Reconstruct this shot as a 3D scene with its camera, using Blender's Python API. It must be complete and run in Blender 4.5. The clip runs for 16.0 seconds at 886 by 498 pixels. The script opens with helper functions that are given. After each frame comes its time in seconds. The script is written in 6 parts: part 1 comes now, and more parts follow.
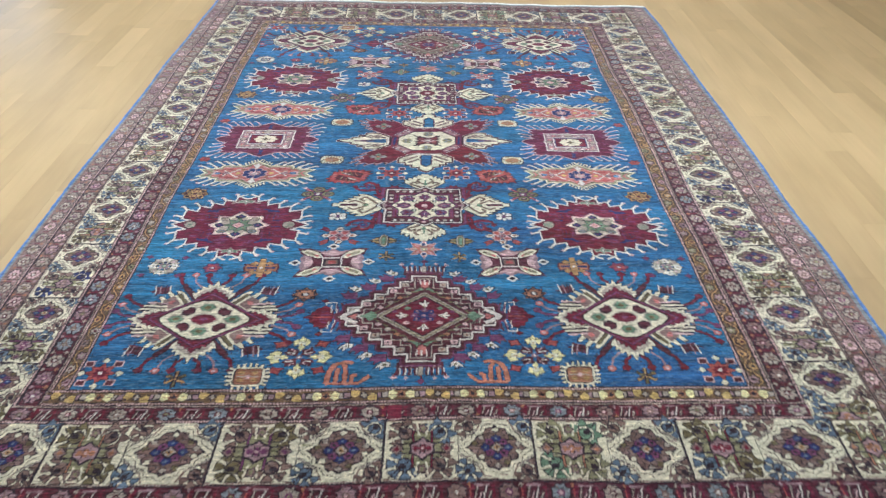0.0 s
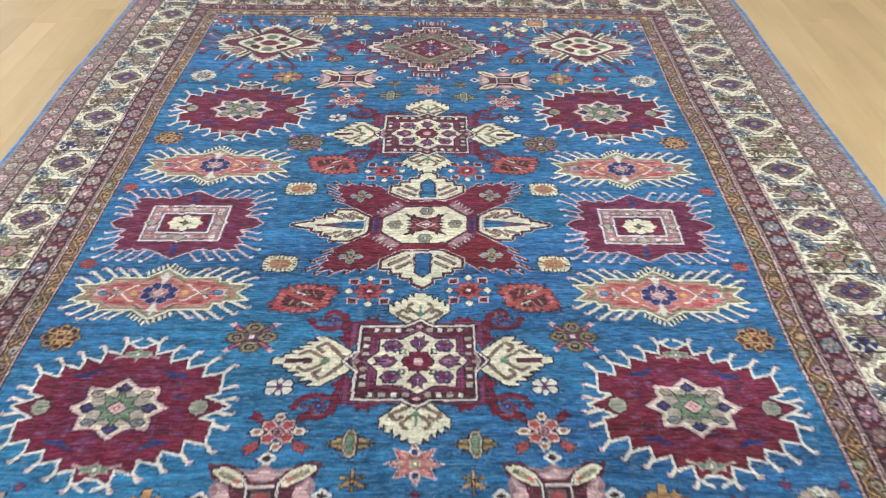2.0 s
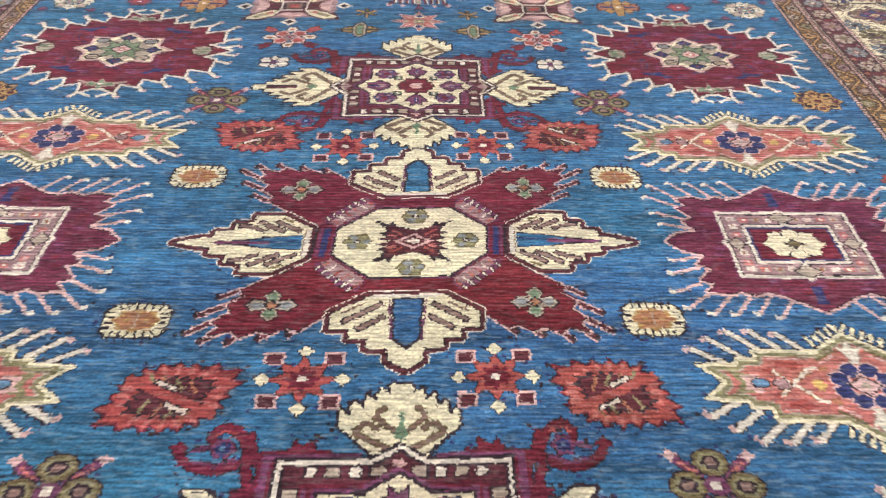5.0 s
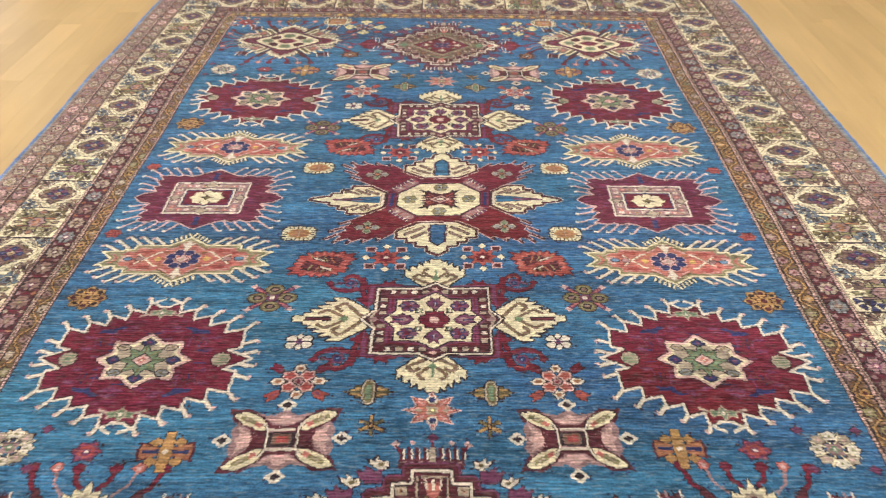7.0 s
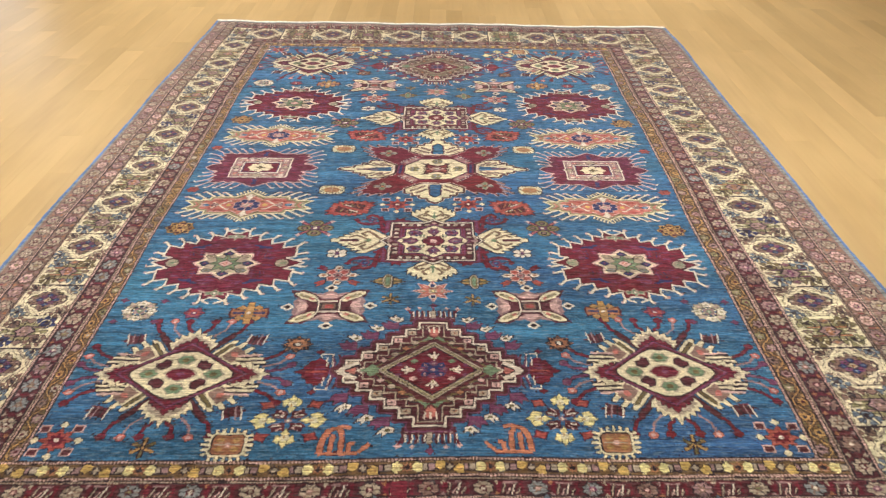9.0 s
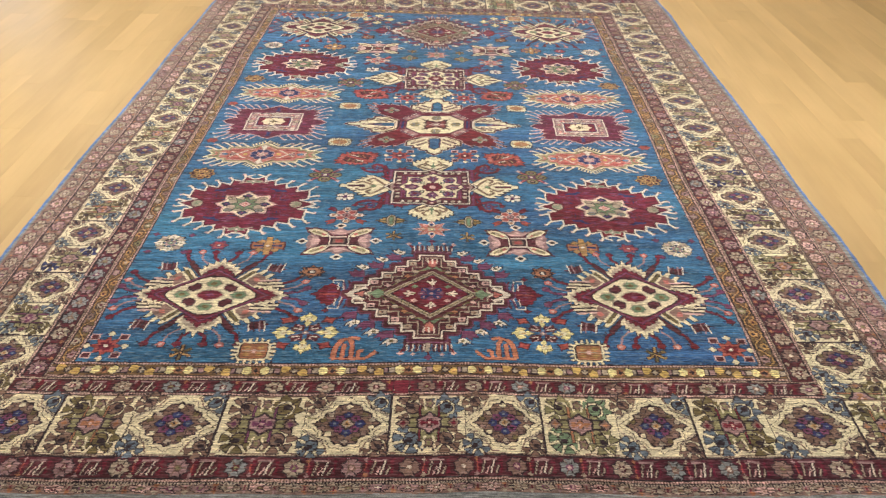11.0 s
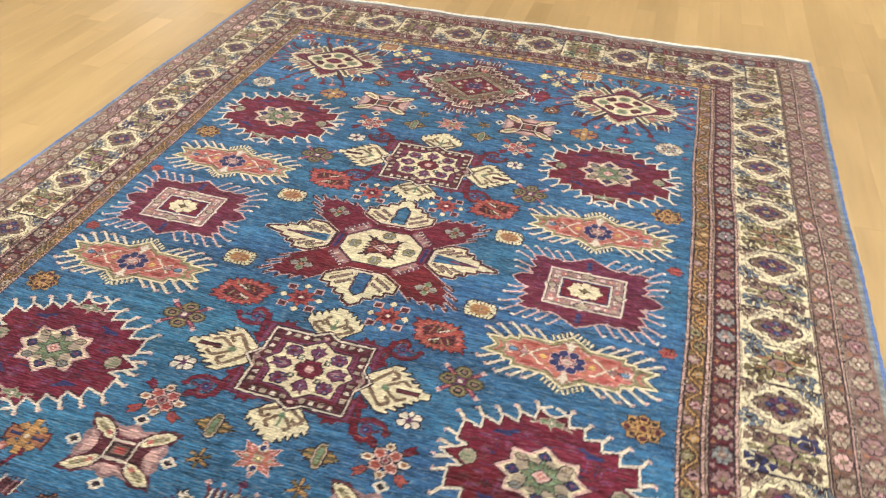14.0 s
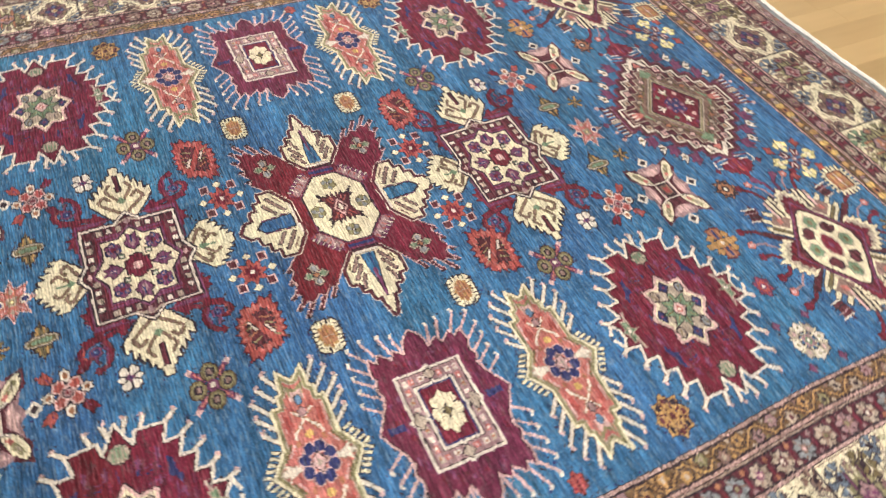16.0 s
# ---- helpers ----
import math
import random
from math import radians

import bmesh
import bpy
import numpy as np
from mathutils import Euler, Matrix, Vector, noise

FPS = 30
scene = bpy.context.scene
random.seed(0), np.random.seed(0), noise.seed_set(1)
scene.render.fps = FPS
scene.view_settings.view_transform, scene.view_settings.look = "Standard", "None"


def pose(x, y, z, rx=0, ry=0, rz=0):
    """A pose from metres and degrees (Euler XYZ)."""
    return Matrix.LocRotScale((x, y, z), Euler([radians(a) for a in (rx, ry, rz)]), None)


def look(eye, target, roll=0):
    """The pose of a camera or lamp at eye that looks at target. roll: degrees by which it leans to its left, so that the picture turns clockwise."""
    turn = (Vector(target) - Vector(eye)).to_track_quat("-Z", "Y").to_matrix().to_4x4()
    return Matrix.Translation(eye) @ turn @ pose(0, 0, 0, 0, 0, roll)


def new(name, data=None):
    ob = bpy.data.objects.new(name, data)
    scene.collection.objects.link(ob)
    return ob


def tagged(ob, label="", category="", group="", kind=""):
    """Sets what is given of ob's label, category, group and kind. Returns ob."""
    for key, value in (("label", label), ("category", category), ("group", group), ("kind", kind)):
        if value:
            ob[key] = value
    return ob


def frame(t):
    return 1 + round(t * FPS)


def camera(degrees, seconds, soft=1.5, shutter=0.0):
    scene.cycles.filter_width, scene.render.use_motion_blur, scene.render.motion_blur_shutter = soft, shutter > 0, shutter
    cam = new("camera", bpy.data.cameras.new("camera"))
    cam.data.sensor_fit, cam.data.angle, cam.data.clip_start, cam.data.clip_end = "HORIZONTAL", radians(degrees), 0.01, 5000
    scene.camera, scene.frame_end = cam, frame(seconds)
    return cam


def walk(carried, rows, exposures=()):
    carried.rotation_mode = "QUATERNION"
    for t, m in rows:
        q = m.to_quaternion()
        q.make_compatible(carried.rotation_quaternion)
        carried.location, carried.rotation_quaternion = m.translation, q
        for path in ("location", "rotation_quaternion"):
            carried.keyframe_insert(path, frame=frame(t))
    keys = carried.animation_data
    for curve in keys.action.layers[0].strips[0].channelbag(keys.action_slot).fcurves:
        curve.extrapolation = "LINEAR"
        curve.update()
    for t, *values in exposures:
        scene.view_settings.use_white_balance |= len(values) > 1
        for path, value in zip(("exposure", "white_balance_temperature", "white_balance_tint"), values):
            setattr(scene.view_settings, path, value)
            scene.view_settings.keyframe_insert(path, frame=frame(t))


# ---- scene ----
cam = camera(65.9, 16.0, soft=1.25, shutter=0.4)
PATH = [
    (0, (0.011, 0.393, 1.452), (0.041, 1.971, 0.222), 1.1),
    (0.5, (0.024, 0.630, 1.443), (0.027, 2.189, 0.189), 1.6),
    (1, (-0.005, 0.913, 1.421), (-0.010, 2.439, 0.129), 1.4),
    (1.5, (0.007, 1.206, 1.373), (0.028, 2.702, 0.046), 1.2),
    (2, (0.035, 1.507, 1.304), (0.036, 2.970, -0.060), 0.4),
    (2.5, (0.035, 1.796, 1.146), (0.021, 3.235, -0.242), -0.2),
    (3, (0.030, 2.047, 0.966), (0.020, 3.475, -0.435), -0.2),
    (3.2, (0.028, 2.121, 0.891), (0.025, 3.552, -0.506), 0.0),
    (4.25, (0.022, 2.305, 0.699), (0.044, 3.720, -0.706), 0.6),
    (5.3, (0.022, 2.116, 0.839), (0.043, 3.544, -0.561), 0.9),
    (5.5, (0.027, 2.043, 0.889), (0.048, 3.472, -0.511), 0.1),
    (6, (0.043, 1.813, 0.990), (0.046, 3.253, -0.398), -0.1),
    (6.5, (0.033, 1.588, 1.108), (0.022, 3.067, -0.239), -0.2),
    (7, (0.013, 1.355, 1.210), (-0.004, 2.881, -0.084), -0.0),
    (7.5, (0.012, 1.151, 1.283), (0.010, 2.726, 0.052), 0.7),
    (8, (0.040, 0.961, 1.298), (0.038, 2.561, 0.098), 0.9),
    (8.5, (0.020, 0.797, 1.326), (0.021, 2.408, 0.141), 0.8),
    (9, (0.002, 0.629, 1.330), (0.010, 2.252, 0.160), 0.6),
    (9.5, (0.015, 0.488, 1.342), (0.026, 2.120, 0.187), 0.9),
    (9.7, (0.020, 0.432, 1.347), (0.031, 2.067, 0.196), 1.1),
    (10.75, (0.002, 0.344, 1.379), (0.018, 1.936, 0.179), 1.3),
    (11.8, (0.019, 0.585, 1.395), (0.030, 2.121, 0.129), 1.4),
    (12, (0.053, 0.660, 1.395), (0.060, 2.206, 0.125), 1.2),
    (12.5, (0.147, 0.856, 1.402), (0.070, 2.403, 0.135), 0.7),
    (13, (0.271, 1.064, 1.381), (0.081, 2.596, 0.108), 0.1),
    (13.5, (0.426, 1.312, 1.385), (0.135, 2.814, 0.096), -0.1),
    (14, (0.622, 1.548, 1.370), (0.180, 2.994, 0.061), 0.4),
    (14.5, (0.792, 1.802, 1.336), (0.167, 3.135, -0.018), 0.4),
    (15, (0.913, 2.081, 1.281), (0.111, 3.213, -0.160), 2.6),
    (15.5, (1.055, 2.340, 1.277), (0.070, 3.231, -0.219), 5.0),
    (16, (1.132, 2.627, 1.290), (0.029, 3.284, -0.245), 6.0),
]
EXPOSE = [(0.0, -0.03, 4960, 7), (3.0, -0.07, 5330, 10), (5.5, -0.06, 5900, 14), (7.0, -0.04, 6230, 11), (9.5, 0.0, 6330, 11), (12.0, 0.04, 6280, 12), (14.0, -0.03, 6260, 11), (16.0, 0.04, 6080, 14)]
walk(cam, [(t, look(eye, target, roll)) for t, eye, target, roll in PATH], EXPOSE)

# ---------------------------------------------------------------- light
world = bpy.data.worlds.new("world")
scene.world = world
world.use_nodes = True
sky = world.node_tree.nodes.new("ShaderNodeTexSky")
sky.sky_type, sky.sun_disc = "NISHITA", False
sky.sun_elevation, sky.sun_rotation = radians(35), radians(-50)
world.node_tree.links.new(sky.outputs[0], world.node_tree.nodes["Background"].inputs[0])
world.node_tree.nodes["Background"].inputs[1].default_value = 0.12

ROOM = (-5.9, 4.6, -3.0, 8.6, 2.9)  # west, east, south, north, height


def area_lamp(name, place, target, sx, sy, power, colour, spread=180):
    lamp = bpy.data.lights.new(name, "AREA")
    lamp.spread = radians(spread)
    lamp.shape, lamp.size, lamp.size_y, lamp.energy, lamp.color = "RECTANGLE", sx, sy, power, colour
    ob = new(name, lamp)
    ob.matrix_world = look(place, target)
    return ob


# power of the added, unseen fill lamps under the ceiling
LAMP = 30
POWER = {-1.9: (0.1, 1.60, 0.3), 0.0: (0.05, 0.05, 15.5), 1.6: (0.9, 1.42, 0.6)}   # by the lamp's x: near, middle and far row, tuned to the wanted brightness

# ---------------------------------------------------------------- materials
def tree(name):
    m = bpy.data.materials.new(name)
    m.use_nodes = True
    return m, m.node_tree.nodes, m.node_tree.links, m.node_tree.nodes["Principled BSDF"]


def lin(r, g, b):
    return tuple((c / 255 / 12.92) if c / 255 <= 0.04045 else ((c / 255 + 0.055) / 1.055) ** 2.4 for c in (r, g, b)) + (1,)


def plain(name, rgb, rough=0.6, grain=0.04, scale=30, metal=0.0):
    m, n, l, b = tree(name)
    co = n.new("ShaderNodeTexCoord")
    no = n.new("ShaderNodeTexNoise")
    no.inputs["Scale"].default_value, no.inputs["Detail"].default_value = scale, 6
    l.new(co.outputs["Object"], no.inputs["Vector"])
    hs = n.new("ShaderNodeHueSaturation")
    hs.inputs["Color"].default_value = lin(*rgb)
    mr = n.new("ShaderNodeMapRange")
    mr.inputs["To Min"].default_value, mr.inputs["To Max"].default_value = 1 - grain * 2, 1 + grain * 2
    l.new(no.outputs["Fac"], mr.inputs["Value"])
    l.new(mr.outputs[0], hs.inputs["Value"])
    l.new(hs.outputs[0], b.inputs["Base Color"])
    bu = n.new("ShaderNodeBump")
    bu.inputs["Strength"].default_value, bu.inputs["Distance"].default_value = 0.15, 0.002
    l.new(no.outputs["Fac"], bu.inputs["Height"])
    l.new(bu.outputs[0], b.inputs["Normal"])
    b.inputs["Roughness"].default_value, b.inputs["Metallic"].default_value = rough, metal
    return m


def wool(name, rgb, abrash=0.12, streak=0.16, row=0.36, dust=0.35, shift=0.008, rib_tone=0.20):
    """Hand-knotted wool pile: bands of uneven dye, streaks along the weft, single knots and a soft nap."""
    m, n, l, b = tree(name)
    co = n.new("ShaderNodeTexCoord")

    def layer(sx, sy, scale, detail, lo, hi):
        mp = n.new("ShaderNodeMapping")
        mp.inputs["Scale"].default_value = (sx, sy, 1)
        no = n.new("ShaderNodeTexNoise")
        no.inputs["Scale"].default_value, no.inputs["Detail"].default_value, no.inputs["Roughness"].default_value = scale, detail, 0.6
        l.new(co.outputs["Object"], mp.inputs["Vector"])
        l.new(mp.outputs[0], no.inputs["Vector"])
        mr = n.new("ShaderNodeMapRange")
        mr.inputs["From Min"].default_value, mr.inputs["From Max"].default_value = 0.3, 0.7
        mr.inputs["To Min"].default_value, mr.inputs["To Max"].default_value = lo, hi
        l.new(no.outputs["Fac"], mr.inputs["Value"])
        return no, mr

    _, a1 = layer(0.35, 4.5, 1.6, 3, 1 - abrash, 1 + abrash)
    _, a2 = layer(6, 60, 1.0, 5, 1 - streak, 1 + streak)
    weft, a4 = layer(30, 260, 1.0, 3, 1 - row, 1 + row)
    knot, a3 = layer(1, 1.6, 220, 2, 0.66, 1.34)
    fleck, _ = layer(38, 190, 1.0, 3, 0, 1)
    # ribs of the pile: lighter and darker rows put into the colour, no relief
    wave = n.new("ShaderNodeTexWave")
    wave.bands_direction = "Y"
    wave.inputs["Scale"].default_value, wave.inputs["Distortion"].default_value = 44.0, 3.4
    wave.inputs["Detail"].default_value, wave.inputs["Detail Scale"].default_value = 2.0, 0.6
    l.new(co.outputs["Object"], wave.inputs["Vector"])
    rows = n.new("ShaderNodeMapRange")
    rows.inputs["To Min"].default_value, rows.inputs["To Max"].default_value = 1 - rib_tone, 1 + rib_tone * 0.8
    l.new(wave.outputs["Fac"], rows.inputs["Value"])

    def times(p, q):
        x = n.new("ShaderNodeMath")
        x.operation = "MULTIPLY"
        l.new(p, x.inputs[0])
        l.new(q, x.inputs[1])
        return x.outputs[0]

    value = times(times(times(a1.outputs[0], a2.outputs[0]), times(a3.outputs[0], a4.outputs[0])), rows.outputs[0])
    hs = n.new("ShaderNodeHueSaturation")
    hs.inputs["Color"].default_value = lin(*rgb)
    l.new(value, hs.inputs["Value"])
    _, tint = layer(0.5, 2.2, 1.3, 2, 0.5 - shift, 0.5 + shift)
    l.new(tint.outputs[0], hs.inputs["Hue"])
    pale = n.new("ShaderNodeMix")
    pale.data_type = "RGBA"
    worn = n.new("ShaderNodeMapRange")
    worn.inputs["From Min"].default_value, worn.inputs["From Max"].default_value = 0.52, 0.74
    worn.inputs["To Min"].default_value, worn.inputs["To Max"].default_value = 0.0, dust
    l.new(fleck.outputs["Fac"], worn.inputs["Value"])
    l.new(worn.outputs[0], pale.inputs["Factor"])
    l.new(hs.outputs[0], pale.inputs["A"])
    pale.inputs["B"].default_value = lin(*[c * 0.45 + w * 0.55 for c, w in zip(rgb, (206, 204, 196))])
    l.new(pale.outputs["Result"], b.inputs["Base Color"])
    add = n.new("ShaderNodeMath")
    add.operation = "ADD"
    l.new(weft.outputs["Fac"], add.inputs[0])
    l.new(knot.outputs["Fac"], add.inputs[1])
    bu = n.new("ShaderNodeBump")
    bu.inputs["Strength"].default_value, bu.inputs["Distance"].default_value = 0.35, 0.0012
    l.new(add.outputs[0], bu.inputs["Height"])
    l.new(bu.outputs[0], b.inputs["Normal"])
    b.inputs["Roughness"].default_value = 0.92
    b.inputs["Specular IOR Level"].default_value = 0.15
    b.inputs["Sheen Weight"].default_value, b.inputs["Sheen Roughness"].default_value = 0.20, 0.40
    return m


DYES = dict(
    blue=(54, 96, 130), claret=(96, 42, 60), maroon=(101, 36, 48), red=(150, 73, 67), coral=(172, 103, 94), cream=(208, 198, 165),
    ivory=(206, 196, 178), yellow=(210, 199, 142), gold=(164, 128, 80), ochre=(104, 80, 54), brown=(116, 92, 80), umber=(48, 37, 42),
    green=(104, 124, 98), olive=(128, 122, 88), navy=(47, 52, 92), plum=(104, 58, 84), pink=(192, 158, 150),
    mauve=(146, 116, 116), sky=(92, 124, 152), taupe=(160, 146, 128), rust=(150, 102, 74), grey=(124, 128, 128),
    wine=(82, 41, 47), moss=(104, 92, 62), dusk=(128, 103, 94), amber=(190, 158, 92), apricot=(184, 120, 92), slate=(94, 106, 118))
NAMES = list(DYES)
INK = {n: i for i, n in enumerate(NAMES)}
WOOL = [wool("wool_" + n, c, *((0.36, 0.56, 0.60, 0.62, 0.016, 0.16) if n == "blue" else (0.10, 0.18, 0.42, 0.30, 0.008, 0.12) if n in ("cream", "ivory") else (0.24, 0.48, 0.64, 0.34, 0.012) if n in ("maroon", "claret", "wine") else (0.18, 0.32, 0.60, 0.42))) for n, c in DYES.items()]

# ---------------------------------------------------------------- the loom: the rug is knotted cell by cell
KNOT = 0.0020
HALF_U, HALF_V = 1.395, 1.785
COLS, ROWS_V = int(2 * HALF_U / KNOT) + 1, int(2 * HALF_V / KNOT) + 1
dye = np.zeros((ROWS_V, COLS), np.uint8)
owner = np.zeros((ROWS_V, COLS), np.int32)
PIECES = [("field", -1, "")]      # name, parent piece (-1: the rug), label
now = dict(piece=0, cx=0.0, cy=0.0, sx=1.0, sy=1.0, swap=False)


def piece(name, cx=0.0, cy=0.0, sx=1.0, sy=1.0, label="", under=-1, swap=False):
    PIECES.append((name, under, label))
    now.update(piece=len(PIECES) - 1, cx=cx, cy=cy, sx=sx, sy=sy, swap=swap)
    return len(PIECES) - 1


def sub(name, label=""):
    """Knots tied from now on belong to a new piece of the piece in hand; returns the piece in hand."""
    top = now["piece"]
    PIECES.append((name, top, label))
    now["piece"] = len(PIECES) - 1
    return top


def back(top):
    now["piece"] = top


def fill(pts, c):
    p = np.array(pts, float)
    if now["swap"]:
        p = p[:, ::-1]
    x = (p[:, 0] * now["sx"] + now["cx"] + HALF_U) / KNOT - 0.5
    y = (p[:, 1] * now["sy"] + now["cy"] + HALF_V) / KNOT - 0.5
    x0, x1 = max(0, int(math.floor(x.min()))), min(COLS - 1, int(math.ceil(x.max())))
    y0, y1 = max(0, int(math.floor(y.min()))), min(ROWS_V - 1, int(math.ceil(y.max())))
    if x1 < x0 or y1 < y0:
        return
    gx, gy = np.meshgrid(np.arange(x0, x1 + 1) + 0.001, np.arange(y0, y1 + 1) + 0.001)
    inside = np.zeros(gx.shape, bool)
    k = len(x)
    for i in range(k):
        j = (i + 1) % k
        if y[i] == y[j]:
            continue
        cross = (gy < y[i]) != (gy < y[j])
        inside ^= cross & (gx < (x[j] - x[i]) * (gy - y[i]) / (y[j] - y[i]) + x[i])
    dye[y0:y1 + 1, x0:x1 + 1][inside] = INK[c]
    owner[y0:y1 + 1, x0:x1 + 1][inside] = now["piece"]


def rect(x0, y0, x1, y1, c):
    fill([(x0, y0), (x1, y0), (x1, y1), (x0, y1)], c)


def moved(pts, dx, dy, ax=1.0, ay=1.0):
    return [(x * ax + dx, y * ay + dy) for x, y in pts]


def quad4(q):
    """A closed outline from its first quadrant, listed from the x axis round to the y axis."""
    a = list(q)
    b = [(-x, y) for x, y in reversed(q)]
    return a + b + [(-x, -y) for x, y in q] + [(x, -y) for x, y in reversed(q)]


def grow(pts, d):
    out = []
    for x, y in pts:
        r = math.hypot(x, y) or 1.0
        out.append((x * (1 + d / r), y * (1 + d / r)))
    return out


def spoke(rx, ry, n, inner, phase=0.0):
    out = []
    for i in range(2 * n):
        a = math.pi * i / n + phase
        k = 1.0 if i % 2 == 0 else inner
        out.append((rx * k * math.cos(a), ry * k * math.sin(a)))
    return out


def round_(rx, ry, n=12):
    return [(rx * math.cos(2 * math.pi * i / n + 0.2), ry * math.sin(2 * math.pi * i / n + 0.2)) for i in range(n)]


def line(a, b, w, c):
    dx, dy = b[0] - a[0], b[1] - a[1]
    r = math.hypot(dx, dy) or 1.0
    nx, ny = -dy / r * w / 2, dx / r * w / 2
    fill([(a[0] + nx, a[1] + ny), (b[0] + nx, b[1] + ny), (b[0] - nx, b[1] - ny), (a[0] - nx, a[1] - ny)], c)


def lines(pts, w, c, closed=False):
    for i in range(len(pts) - (0 if closed else 1)):
        line(pts[i], pts[(i + 1) % len(pts)], w, c)


def ringed(pts, bands):
    """Fills an outline with bands of even width: (distance outwards, dye), from the outermost to the innermost."""
    p = np.array(pts, float)
    if now["swap"]:
        p = p[:, ::-1]
    pad = 12
    x = (p[:, 0] * now["sx"] + now["cx"] + HALF_U) / KNOT - 0.5
    y = (p[:, 1] * now["sy"] + now["cy"] + HALF_V) / KNOT - 0.5
    x0, x1 = int(math.floor(x.min())) - pad, int(math.ceil(x.max())) + pad
    y0, y1 = int(math.floor(y.min())) - pad, int(math.ceil(y.max())) + pad
    x0, y0, x1, y1 = max(0, x0), max(0, y0), min(COLS - 1, x1), min(ROWS_V - 1, y1)
    gx, gy = np.meshgrid(np.arange(x0, x1 + 1) + 0.001, np.arange(y0, y1 + 1) + 0.001)
    mask = np.zeros(gx.shape, bool)
    for i in range(len(x)):
        j = (i + 1) % len(x)
        if y[i] == y[j]:
            continue
        cross = (gy < y[i]) != (gy < y[j])
        mask ^= cross & (gx < (x[j] - x[i]) * (gy - y[i]) / (y[j] - y[i]) + x[i])

    def widen(m, k):
        for i in range(k):
            w = m.copy()
            w[1:] |= m[:-1]
            w[:-1] |= m[1:]
            w[:, 1:] |= m[:, :-1]
            w[:, :-1] |= m[:, 1:]
            if i % 2:
                w[1:, 1:] |= m[:-1, :-1]
                w[:-1, :-1] |= m[1:, 1:]
                w[1:, :-1] |= m[:-1, 1:]
                w[:-1, 1:] |= m[1:, :-1]
            m = w
        return m
    for d, c in bands:
        k = int(round(abs(d) / KNOT))
        m = widen(mask, k) if d >= 0 else ~widen(~mask, k)
        dye[y0:y1 + 1, x0:x1 + 1][m] = INK[c]
        owner[y0:y1 + 1, x0:x1 + 1][m] = now["piece"]


def stroke(a, b, w, c, rim="umber", more=0.003):
    line(a, b, w + more, rim)
    line(a, b, w, c)


# ---- borders
FIELD_U, FIELD_V = 0.924, 1.372
BANDS_U = (0.924, 0.980, 1.050, 1.220, 1.300, 1.376, 1.395)
BANDS_V = (1.372, 1.427, 1.485, 1.660, 1.735, 1.765, 1.785)


def lobes(x, y, sx, sy, r, c, dot):
    """A feathery five-lobed leaf with a dark edge, opening away from the panel's middle."""
    for k, cc in ((1.0, "umber"), (0.80, c)):
        fill(moved(round_(r * 0.42 * k, r * 0.42 * k, 8), x, y), cc)
        for t in (-55, -5, 45, 95, 145):
            a = radians(t)
            fill(moved(spoke(r * 0.40 * k, r * 0.36 * k, 3, 0.58, a), x + sx * r * 0.66 * math.cos(a), y + sy * r * 0.66 * math.sin(a)), cc)
    fill(moved(round_(r * 0.20, r * 0.18, 6), x + sx * r * 0.1, y + sy * r * 0.1), dot)
    line((x - sx * r * 0.2, y - sy * r * 0.2), (x + sx * r * 0.7, y + sy * r * 0.7), 0.0028, "umber")


stroke_rnd = random.Random(21)


def dulling_strokes(hu, hv, n):
    """Short random strokes of duller dyes that darken a pale panel."""
    for i in range(n):
        x, y, w = hu * 1.7 * (stroke_rnd.random() - 0.5), hv * 1.9 * (stroke_rnd.random() - 0.5), 0.004 + 0.010 * stroke_rnd.random()
        line((x - w, y), (x + w, y), 0.004, ("taupe", "taupe", "dusk", "olive")[i % 4])


